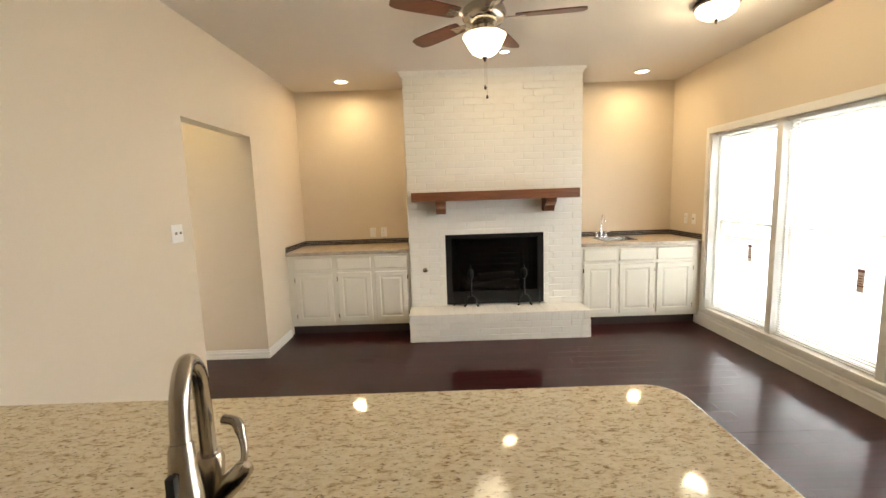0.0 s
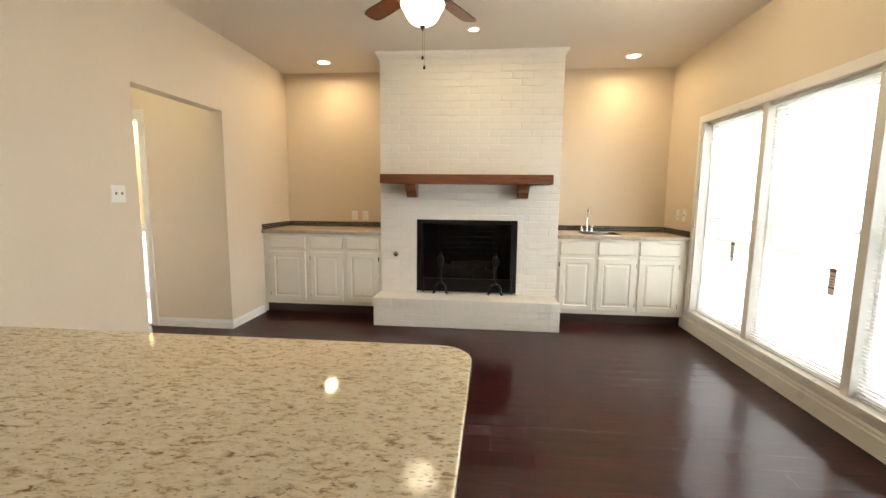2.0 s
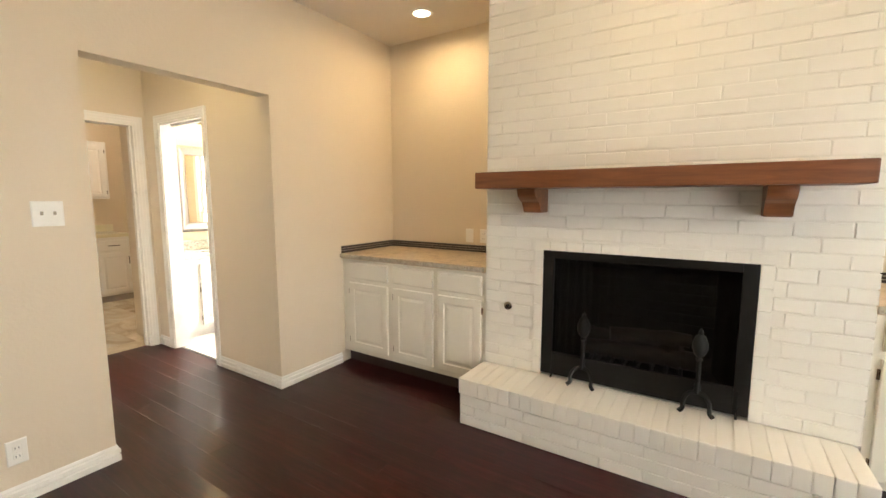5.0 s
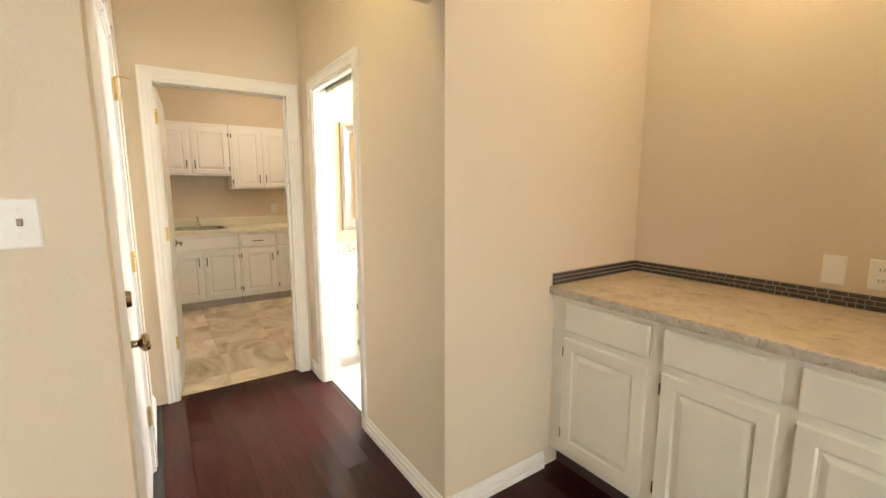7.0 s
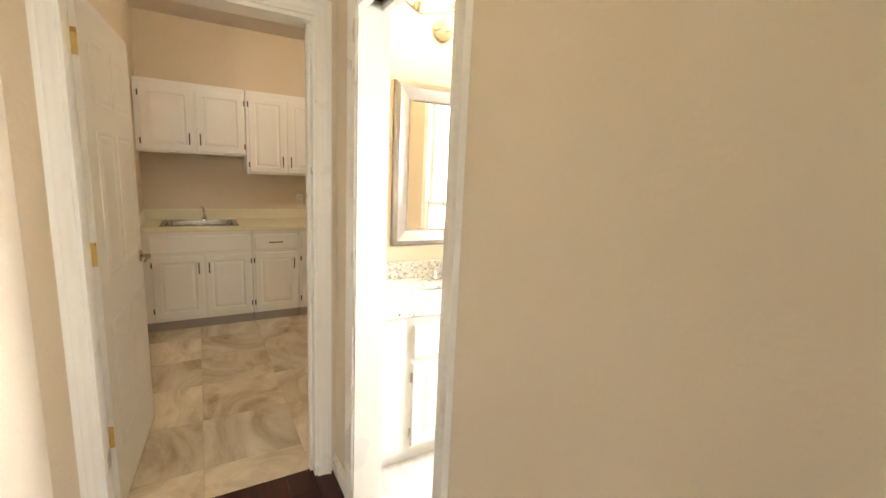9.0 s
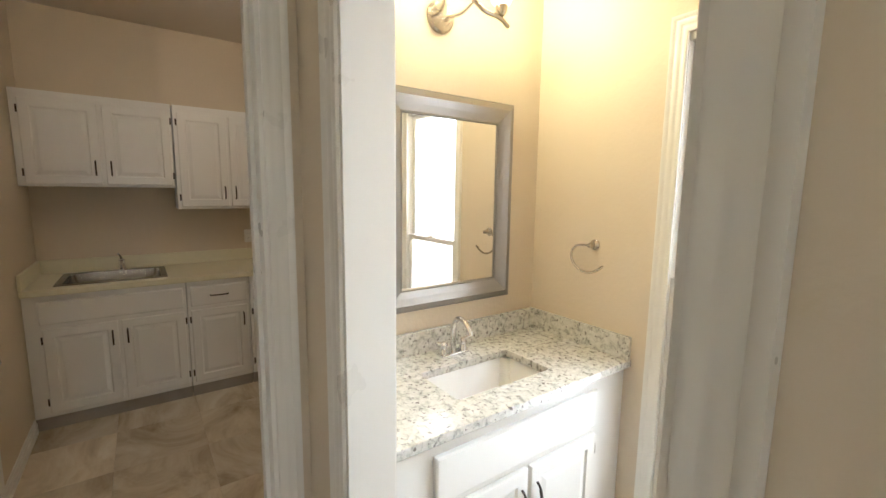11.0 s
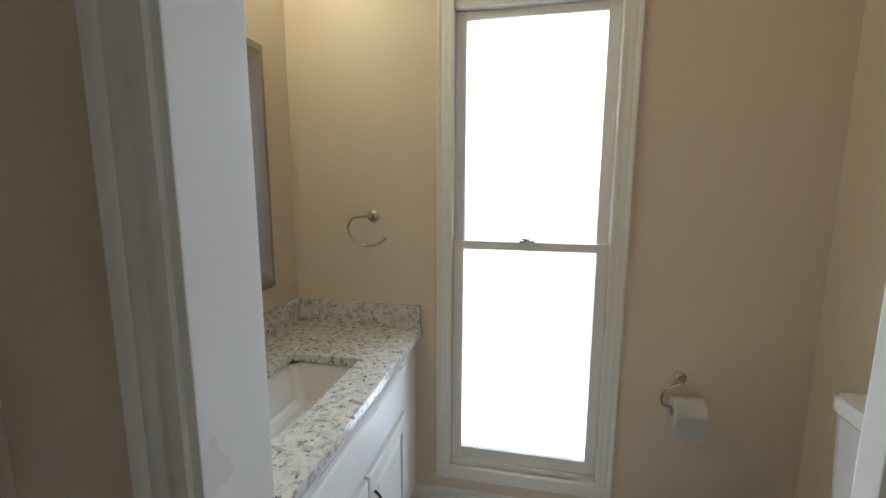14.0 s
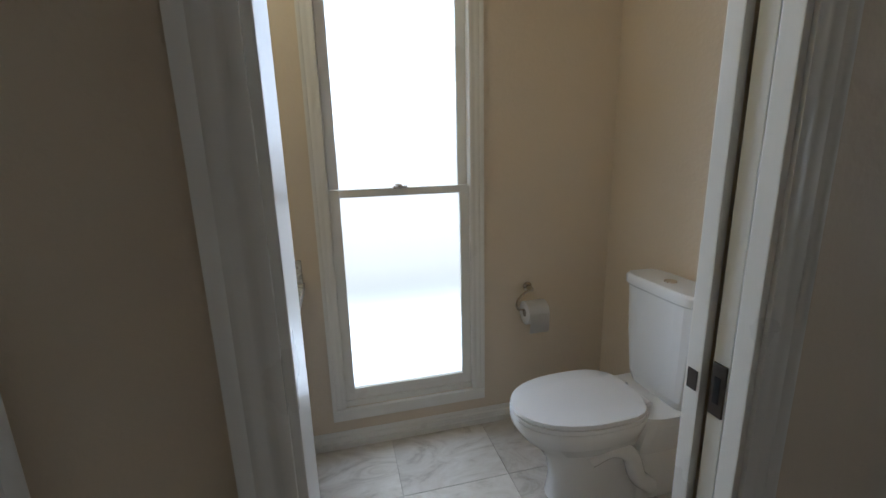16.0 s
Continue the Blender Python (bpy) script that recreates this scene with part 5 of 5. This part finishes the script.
part("spray_button", one(box, bx + 0.034, by - 0.170, KZ + 0.182, bx + 0.048, by - 0.157, KZ + 0.216, 0.003), SLOT, sp, "black spray button")
h0 = Vector((bx + 0.014, by - 0.002, KZ + 0.062))
hub = part("handle_hub", one(tube, [h0, h0 + Vector((0.035, -0.010, 0.040)), h0 + Vector((0.060, -0.016, 0.068)), h0 + Vector((0.066, -0.017, 0.075))], [0.019, 0.021, 0.017, 0.008], 16), NICKEL, kf)
part("handle", one(tube, curve_pts([h0 + Vector((0.052, -0.014, 0.062)), h0 + Vector((0.058, -0.008, 0.095)), h0 + Vector((0.044, 0.004, 0.142)), h0 + Vector((0.014, 0.014, 0.148))], 18), [0.0095, 0.0085, 0.0075, 0.0068, 0.0062, 0.0060, 0.0060, 0.0060, 0.0062, 0.0065, 0.0070, 0.0076] + [0.0095] * (len(curve_pts([(0, 0, 0), (1, 0, 0), (2, 0, 0), (3, 0, 0)], 18)) - 12), 12), NICKEL, hub)
sd = thing("soap_dispenser", (1.488, -3.205, KZ), "brushed nickel soap dispenser pump on the counter", "soap dispenser")
part("base", one(lathe, [(0.0001, 0), (0.026, 0), (0.026, 0.006), (0.021, 0.018), (0.016, 0.030), (0.013, 0.036), (0.0001, 0.038)], (1.488, -3.205, KZ), 20), NICKEL, sd)
part("pump_spout", one(tube, curve_pts([(1.488, -3.205, KZ + 0.03), (1.488, -3.207, KZ + 0.056), (1.490, -3.230, KZ + 0.062), (1.493, -3.260, KZ + 0.050)], 16), 0.008, 12), NICKEL, sd)

# ---- laundry ----
def laundry_unit(name, y0, y1, z0, z1, xf, depth, label):
    """Cabinet facing +x; own axes: x along the front, front towards -y."""
    return thing(name, (xf, y0, 0), label, "cabinet", "laundry cabinets", rz=90)


LXU, LXB = -4.50, -4.20
for y0, y1, z0, bays in ((-0.975, -0.118, 1.545, ((-0.935, -0.545, "l", "rb"), (-0.520, -0.130, "r", "lb"))), (-0.110, 0.63, 1.385, ((-0.085, 0.245, "l", "rb"), (0.262, 0.595, "r", "lb")))):
    c = laundry_unit("wall_cabinet", y0, y1, z0, 2.13, LXU, 0.32, "white painted two-door wall cabinet with raised panels")
    part("body", one(box, 0.001, 0, z0, y1 - y0 - 0.001, 0.316, 2.125, 0.002), CABW, c, local=True)
    part("top_rail", one(box, 0.001, -0.004, 2.125, y1 - y0 - 0.001, 0.316, 2.155, 0.002), CABW, c, local=True)
    for a, b, hs, hh in bays:
        cabinet_door(c, a - y0, b - y0, z0 + 0.018, 2.10, 0, CABW, hs, hh)
for y0, y1, kind in ((-0.975, -0.120, "sink"), (-0.116, 0.30, "drawer"), (0.304, 0.72, "drawer")):
    c = laundry_unit("base_cabinet", y0, y1, 0, 0.875, LXB, 0.6, "white painted laundry base cabinet with raised panel doors")
    w = y1 - y0
    carcass(c, w, 0.60, 0.085, 0.872, CABW, DUCT)
    if kind == "sink":
        drawer_front(c, 0.07, w - 0.02, 0.690, 0.835, 0, CABW, name="false_front")
        cabinet_door(c, 0.08, 0.08 + (w - 0.11) / 2, 0.115, 0.660, 0, CABW, "l", "rt")
        cabinet_door(c, 0.10 + (w - 0.11) / 2, w - 0.015, 0.115, 0.660, 0, CABW, "r", "lt")
    else:
        drawer_front(c, 0.02, w - 0.02, 0.690, 0.835, 0, CABW, True)
        cabinet_door(c, 0.02, w - 0.02, 0.115, 0.660, 0, CABW, "l", "rt")
lt = thing("laundry_countertop", (-4.5, -0.1, 0.875), "cream laminate laundry countertop with a low backsplash", "countertop")
bm = B()
slab_with_hole(bm, [(-4.815, -0.975), (-4.165, -0.975), (-4.165, 0.74), (-4.815, 0.74)], [[(-4.70, -0.80), (-4.27, -0.80), (-4.27, -0.25), (-4.70, -0.25)]], 0.875, 0.915)
part("slab", bm, LAMIN, lt)
part("backsplash", one(box, -4.818, -0.975, 0.915, -4.80, 0.74, 1.015, 0.004), LAMIN, lt)
part("side_splash", one(box, -4.80, -0.978, 0.915, -4.17, -0.960, 1.015, 0.004), LAMIN, lt)
ls = thing("laundry_sink", (-4.485, -0.525, 0.75), "stainless steel drop-in laundry sink", "sink")
bm = B()
basin(bm, -4.69, -0.79, -4.28, -0.26, 0.917, 0.17, 0.03)
part("bowl", bm, STEEL, ls)
bm = B()
for p, q, r, s in ((-4.73, -4.69, -0.83, -0.22), (-4.28, -4.245, -0.83, -0.22), (-4.69, -4.28, -0.83, -0.79), (-4.69, -4.28, -0.26, -0.22)):
    box(bm, p, r, 0.915, q, s, 0.921, 0.0015)
part("rim", bm, STEEL, ls)
lf = thing("laundry_faucet", (-4.71, -0.49, 0.921), "chrome single-lever faucet behind the laundry sink", "faucet")
part("body", one(lathe, [(0.0001, 0), (0.028, 0), (0.026, 0.02), (0.020, 0.04), (0.022, 0.075), (0.014, 0.085), (0.0001, 0.086)], (-4.71, -0.49, 0.921), 18), CHROME, lf)
part("spout", one(tube, curve_pts([(-4.71, -0.49, 0.965), (-4.66, -0.49, 0.985), (-4.60, -0.49, 0.975), (-4.56, -0.49, 0.950)], 14), 0.011, 12), CHROME, lf)
part("lever", one(tube, curve_pts([(-4.71, -0.49, 1.00), (-4.69, -0.495, 1.03), (-4.665, -0.505, 1.05)], 10), 0.008, 10), CHROME, lf)

# ---- bathroom ----
VZ = 0.830
vc = thing("vanity_cabinet", (-1.675, 0.165, 0), "white painted bathroom vanity cabinet with raised panel doors", "vanity", rz=90)
vw = 1.337 - 0.165
carcass(vc, vw, 0.553, 0.09, VZ - 0.034, CABW, CABW)
drawer_front(vc, 0.160, 0.965, 0.585, 0.745, 0, CABW, name="false_front")
for x0, x1, hh in ((0.160, 0.565, "r"), (0.580, 0.965, "l")):
    d = cabinet_door(vc, x0, x1, 0.125, 0.555, 0, CABW, "l" if hh == "r" else "r", "", hingemat=NICKEL)
    hx = x1 - 0.032 if hh == "r" else x0 + 0.032
    h = part("handle", one(tube, curve_pts([(hx, -0.020, 0.375), (hx, -0.036, 0.395), (hx, -0.046, 0.425), (hx, -0.040, 0.455), (hx, -0.036, 0.470), (hx, -0.020, 0.485)], 20), [0.0045] * 4 + [0.006] * 14 + [0.0045] * (len(curve_pts([(0, 0, 0)] * 6, 20)) - 18), 10), BRONZE, d, "dark bronze curved pull", local=True)
vt = thing("vanity_countertop", (-1.94, 0.75, VZ - 0.03), "speckled white and grey granite vanity countertop", "countertop")
bm = B()
slab_with_hole(bm, [(-2.228, 0.14), (-1.645, 0.14), (-1.645, 1.338), (-2.228, 1.338)], [arc(-1.80, 0.95, 0.02, 0, 90, 3) + arc(-2.02, 0.95, 0.02, 90, 180, 3) + arc(-2.02, 0.52, 0.02, 180, 270, 3) + arc(-1.80, 0.52, 0.02, 270, 360, 3)], VZ - 0.033, VZ, 0.004)
part("slab", bm, BATHGR, vt)
part("backsplash", one(box, -2.229, 0.14, VZ, -2.209, 1.338, VZ + 0.10, 0.002), BATHGR, vt)
part("side_splash", one(box, -2.209, 1.317, VZ, -1.650, 1.338, VZ + 0.10, 0.002), BATHGR, vt)
vb = thing("vanity_basin", (-1.91, 0.735, VZ - 0.18), "white rectangular undermount porcelain basin", "basin")
bm = B()
basin(bm, -2.048, 0.492, -1.772, 0.978, VZ - 0.034, 0.13, 0.07, 0.006)
part("bowl", bm, PORC, vb)
part("drain", one(lathe, [(0.0001, 0), (0.022, 0), (0.022, 0.003), (0.0001, 0.003)], (-1.91, 0.735, VZ - 0.164), 16), CHROME, vb)
faucet_two((-2.125, 0.735, VZ), 90, CHROME, "chrome two-handle bathroom faucet with an arched spout", 1.0, 0.17)

mr = thing("mirror", (-2.23, 0.785, 1.03), "rectangular mirror in a wide brushed silver frame", "mirror")
MY0, MY1, MZ0, MZ1 = 0.430, 1.138, 1.030, 1.952
prof = [(0.0, 0.0), (0.0, 0.022), (0.006, 0.028), (0.030, 0.034), (0.060, 0.026), (0.088, 0.016), (0.094, 0.018), (0.100, 0.012), (0.100, 0.0)]
bm = B()
rings = [[bm.verts.new((-2.229 + o, y, z)) for y, z in ((MY0 + d, MZ0 + d), (MY1 - d, MZ0 + d), (MY1 - d, MZ1 - d), (MY0 + d, MZ1 - d))] for d, o in prof]
for a, b in zip(rings, rings[1:]):
    for i in range(4):
        bm.faces.new((a[i], a[(i + 1) % 4], b[(i + 1) % 4], b[i]))
part("frame", bm, FRAMEM, mr, "wide brushed silver frame")
part("mirror_glass", one(box, -2.229, MY0 + 0.098, MZ0 + 0.098, -2.219, MY1 - 0.098, MZ1 - 0.098), MIRROR, mr, "clear mirror glass", smooth=False)

vl = thing("vanity_light", (-2.23, 0.72, 2.25), "brushed nickel wavy-arm vanity light with glass shades, lit", "wall light")
part("canopy", one(lathe, [(0.0001, 0), (0.065, 0), (0.066, 0.010), (0.058, 0.020), (0.0001, 0.024)], (-2.229, 0.715, 2.255), 28, pose(0, 0, 0, 0, 90, 0)), NICKEL, vl)
arm = curve_pts([(-2.11, 0.43, 2.315), (-2.10, 0.52, 2.27), (-2.10, 0.63, 2.30), (-2.10, 0.74, 2.325), (-2.10, 0.84, 2.275), (-2.10, 0.93, 2.265), (-2.11, 0.99, 2.245)], 40)
part("wavy_arm", one(tube, arm, 0.009, 12), NICKEL, vl)
for y0, y1 in ((0.69, 0.66), (0.74, 0.80)):
    part("stem", one(tube, curve_pts([(-2.21, y0, 2.255), (-2.15, (y0 + y1) / 2, 2.26), (-2.10, y1, 2.305)], 10), 0.006, 10), NICKEL, vl)
for by, bz in ((0.50, 2.275), (0.72, 2.325), (0.94, 2.270)):
    cup = part("socket_cup", one(lathe, [(0.0001, 0.0), (0.014, 0.004), (0.024, 0.020), (0.026, 0.045), (0.0001, 0.045)], (-2.10, by, bz), 18), NICKEL, vl)
    g = part("glass_shade", one(lathe, [(0.028, 0.044), (0.040, 0.06), (0.058, 0.11), (0.066, 0.16), (0.064, 0.16), (0.055, 0.11), (0.037, 0.062), (0.026, 0.05)], (-2.10, by, bz), 22), SHADE, cup, "glowing frosted shade")
    g.visible_shadow = False

tr = thing("towel_ring", (-1.858, 1.335, 1.30), "brushed nickel open towel ring on the wall", "towel ring")
part("post", one(lathe, [(0.0001, 0), (0.025, 0), (0.025, 0.006), (0.016, 0.012), (0.011, 0.016), (0.011, 0.045), (0.0001, 0.047)], (-1.858, 1.339, 1.308), 20, pose(0, 0, 0, 90, 0, 0)), NICKEL, tr)
rp = [(-1.858 + 0.0, 1.297, 1.308), (-1.90, 1.297, 1.306), (-1.935, 1.297, 1.296), (-1.955, 1.297, 1.262), (-1.945, 1.297, 1.222), (-1.910, 1.297, 1.192), (-1.865, 1.297, 1.183), (-1.820, 1.297, 1.196), (-1.785, 1.297, 1.222)]
part("ring", one(tube, curve_pts(rp, 48), 0.0055, 10), NICKEL, tr)

th = thing("toilet_paper_holder", (-0.617, 1.335, 0.70), "brushed nickel toilet paper holder on the wall", "paper holder")
part("post", one(lathe, [(0.0001, 0), (0.022, 0), (0.022, 0.006), (0.012, 0.012), (0.010, 0.055), (0.0001, 0.057)], (-0.617, 1.339, 0.708), 18, pose(0, 0, 0, 90, 0, 0)), NICKEL, th)
part("arm", one(tube, curve_pts([(-0.617, 1.288, 0.706), (-0.650, 1.286, 0.695), (-0.690, 1.284, 0.660), (-0.690, 1.282, 0.622), (-0.66, 1.282, 0.612), (-0.54, 1.282, 0.612)], 36), 0.005, 10), NICKEL, th)
rl = thing("toilet_paper_roll", (-0.605, 1.275, 0.60), "white toilet paper roll with a hanging sheet", "toilet paper")
bm = B()
mrot = pose(0, 0, 0, 0, 90, 0)
lathe(bm, [(0.019, -0.052), (0.056, -0.052), (0.057, -0.048), (0.057, 0.048), (0.056, 0.052), (0.019, 0.052)], (-0.605, 1.277, 0.598), 32, mrot)
part("roll", bm, PAPER, rl)
part("core", one(lathe, [(0.0175, -0.0525), (0.0195, -0.0525), (0.0195, 0.0525), (0.0175, 0.0525)], (-0.605, 1.277, 0.598), 20, mrot), DUCT, rl, "grey cardboard core")
bm = B()
pts = [(1.2195, 0.605), (1.2185, 0.575), (1.221, 0.545), (1.226, 0.510)]
a, b = [bm.verts.new((-0.652, y, z)) for y, z in pts], [bm.verts.new((-0.555, y, z)) for y, z in pts]
for i in range(3):
    bm.faces.new((a[i], b[i], b[i + 1], a[i + 1]))
bmesh.ops.solidify(bm, geom=list(bm.faces), thickness=0.0015)
part("hanging_sheet", bm, PAPER, rl)

# toilet: own axes, x forward from the wall behind the tank
tl = thing("toilet", (-0.18, 0.815, 0), "white two-piece elongated toilet with the lid closed", "toilet", rz=180)


def oval(cx, a_front, a_back, b, z, n=36, sq=2.3, sqb=None):
    pts = []
    for i in range(n):
        t = 2 * math.pi * i / n
        c, s = math.cos(t), math.sin(t)
        a = a_front if c > 0 else a_back
        e = sqb if sqb and c < 0 else sq
        k = (abs(c) ** e + abs(s) ** e) ** (-1 / e)
        pts.append((cx + a * c * k, b * s * k, z))
    return pts


def loft(bm, loops, cap=True):
    vs = [[bm.verts.new(p) for p in lp] for lp in loops]
    n = len(vs[0])
    for a, b in zip(vs, vs[1:]):
        for i in range(n):
            bm.faces.new((a[i], a[(i + 1) % n], b[(i + 1) % n], b[i]))
    if cap:
        bm.faces.new(vs[0][::-1]), bm.faces.new(vs[-1])


bm = B()
loft(bm, [oval(0.36, 0.22, 0.24, 0.105, 0.0, sq=2.6), oval(0.36, 0.215, 0.235, 0.100, 0.03, sq=2.6), oval(0.37, 0.20, 0.22, 0.092, 0.10), oval(0.38, 0.205, 0.21, 0.095, 0.18), oval(0.40, 0.23, 0.21, 0.118, 0.25), oval(0.42, 0.275, 0.22, 0.155, 0.31), oval(0.43, 0.295, 0.235, 0.178, 0.355), oval(0.43, 0.30, 0.24, 0.182, 0.380), oval(0.43, 0.298, 0.238, 0.180, 0.392)])
part("bowl", bm, PORC, tl, local=True)
bm = B()
loft(bm, [oval(0.16, 0.12, 0.145, 0.115, 0.0, sq=4), oval(0.16, 0.12, 0.145, 0.110, 0.20, sq=4), oval(0.13, 0.16, 0.115, 0.150, 0.34, sq=4), oval(0.13, 0.16, 0.115, 0.160, 0.385, sq=4)])
part("rear_deck", bm, PORC, tl, local=True)
bm = B()
loft(bm, [oval(0.44, 0.288, 0.20, 0.178, 0.392, sq=2.2, sqb=3.6), oval(0.44, 0.292, 0.203, 0.181, 0.398, sq=2.2, sqb=3.6), oval(0.44, 0.290, 0.202, 0.180, 0.410, sq=2.2, sqb=3.6)])
part("seat", bm, SEATP, tl, local=True)
bm = B()
loft(bm, [oval(0.44, 0.286, 0.20, 0.177, 0.412, sq=2.2, sqb=3.6), oval(0.44, 0.290, 0.202, 0.180, 0.418, sq=2.2, sqb=3.6), oval(0.44, 0.287, 0.200, 0.178, 0.430, sq=2.2, sqb=3.6), oval(0.44, 0.262, 0.200, 0.160, 0.436, sq=2.2, sqb=3.6), oval(0.44, 0.15, 0.14, 0.10, 0.439, sq=2.2, sqb=3.6)])
part("lid", bm, SEATP, tl, "smooth white closed lid", local=True)
for sy in (-0.07, 0.07):
    part("lid_hinge", one(lathe, [(0.0001, -0.022), (0.011, -0.022), (0.011, 0.022), (0.0001, 0.022)], (0.215, sy, 0.408), 12, pose(0, 0, 0, 90, 0, 0)), SEATP, tl, local=True)
bm = B()
loft(bm, [oval(0.090, 0.040, 0.080, 0.135, 0.385, sq=5), oval(0.090, 0.048, 0.083, 0.150, 0.42, sq=5), oval(0.090, 0.058, 0.085, 0.168, 0.60, sq=5), oval(0.090, 0.066, 0.087, 0.178, 0.805, sq=5)])
part("tank", bm, PORC, tl, local=True)
bm = B()
loft(bm, [oval(0.090, 0.071, 0.087, 0.184, 0.805, sq=5), oval(0.090, 0.077, 0.088, 0.189, 0.812, sq=5), oval(0.090, 0.077, 0.088, 0.189, 0.842, sq=5), oval(0.090, 0.069, 0.084, 0.181, 0.852, sq=5)])
lidt = part("tank_lid", bm, PORC, tl, local=True)
part("flush_button", one(lathe, [(0.0001, 0), (0.024, 0), (0.023, 0.004), (0.0001, 0.005)], (0.090, 0.0, 0.852), 20), CHROME, lidt, "chrome round flush button", local=True)
part("trapway", one(tube, curve_pts([(0.46, 0.088, 0.22), (0.38, 0.104, 0.26), (0.30, 0.110, 0.22), (0.26, 0.112, 0.12), (0.20, 0.108, 0.06)], 24), 0.034, 12), PORC, tl, local=True)
part("bolt_cap", one(lathe, [(0.0001, 0), (0.014, 0), (0.012, 0.012), (0.0001, 0.016)], (0.33, 0.112, 0.0), 12), PORC, tl, local=True)

# ---- floor pieces ----
def planks():
    rr = random.Random(11)
    meshes = {}
    for L in (0.9, 1.2, 1.6):
        bm = B()
        r = bmesh.ops.create_cube(bm, size=1.0)
        bmesh.ops.scale(bm, verts=r["verts"], vec=(L - 0.0003, 0.1268, 0.016))
        top = [e for e in bm.edges if all(v.co.z > 0 for v in e.verts)]
        bmesh.ops.bevel(bm, geom=top, offset=0.0005, segments=1, affect="EDGES")
        me = bpy.data.meshes.new("plank")
        bm.to_mesh(me)
        bm.free()
        me.materials.append(FLOORW)
        meshes[L] = me
    y, row = 1.235, 0
    while y > -4.4:
        x, first = X1, True
        end = -1.88 if -1.03 < y < 0.0 else -0.06
        while x > end:
            L = rr.choice((0.9, 1.2, 1.6))
            if first:
                first, cut = False, rr.uniform(0.35, 1.0)
                o = new("plank", meshes[L])
                o.parent = floor_wood
                o.matrix_basis = pose(x - L * cut / 2, y, -0.008, rr.uniform(-0.3, 0.3)) @ Matrix.Diagonal((cut, 1, 1, 1))
                x -= L * cut
                continue
            if x - L < end:
                left = x - end
                L = min((0.9, 1.2, 1.6), key=lambda q: abs(q - left))
                sx = left / L
                o = new("plank", meshes[L])
                o.parent = floor_wood
                o.matrix_basis = pose(x - left / 2, y, -0.008, rr.uniform(-0.3, 0.3)) @ Matrix.Diagonal((sx, 1, 1, 1))
                break
            o = new("plank", meshes[L])
            o.parent = floor_wood
            o.matrix_basis = pose(x - L / 2, y, -0.008, rr.uniform(-0.3, 0.3))
            x -= L
        y -= 0.127
        row += 1


def tiles(parent, x0, x1, y0, y1, s, material, top, skip=None):
    bm = B()
    r = bmesh.ops.create_cube(bm, size=1.0)
    bmesh.ops.scale(bm, verts=r["verts"], vec=(s - 0.0014, s - 0.0014, 0.006))
    bmesh.ops.bevel(bm, geom=[e for e in bm.edges if all(v.co.z > 0 for v in e.verts)], offset=0.001, segments=1, affect="EDGES")
    me = bpy.data.meshes.new("floor_tile")
    bm.to_mesh(me)
    bm.free()
    me.materials.append(material)
    nx, ny = math.ceil((x1 - x0) / s), math.ceil((y1 - y0) / s)
    for i in range(nx):
        for j in range(ny):
            a0, a1 = x0 + i * s, min(x0 + (i + 1) * s, x1)
            b0, b1 = y0 + j * s, min(y0 + (j + 1) * s, y1)
            if skip and skip((a0 + a1) / 2, (b0 + b1) / 2):
                continue
            o = new("floor_tile", me)
            o.parent = parent
            o.matrix_basis = pose((a0 + a1) / 2, (b0 + b1) / 2, top - 0.003) @ Matrix.Diagonal(((a1 - a0) / s, (b1 - b0) / s, 1, 1))


planks()
struct("floor_kitchen", one(box, -0.06, -6.5, -0.008, X1, -4.45, 0.0), FLOORW, "dark wood kitchen floor behind the peninsula", "floor")
tiles(floor_laundry, -4.84, -1.881, -1.02, 1.40, 0.457, VINYL, 0.0, lambda x, y: x > -2.33 and y > 0.06)
tiles(floor_bath, -2.23, -0.17, 0.056, 1.36, 0.457, BTILE, 0.002)
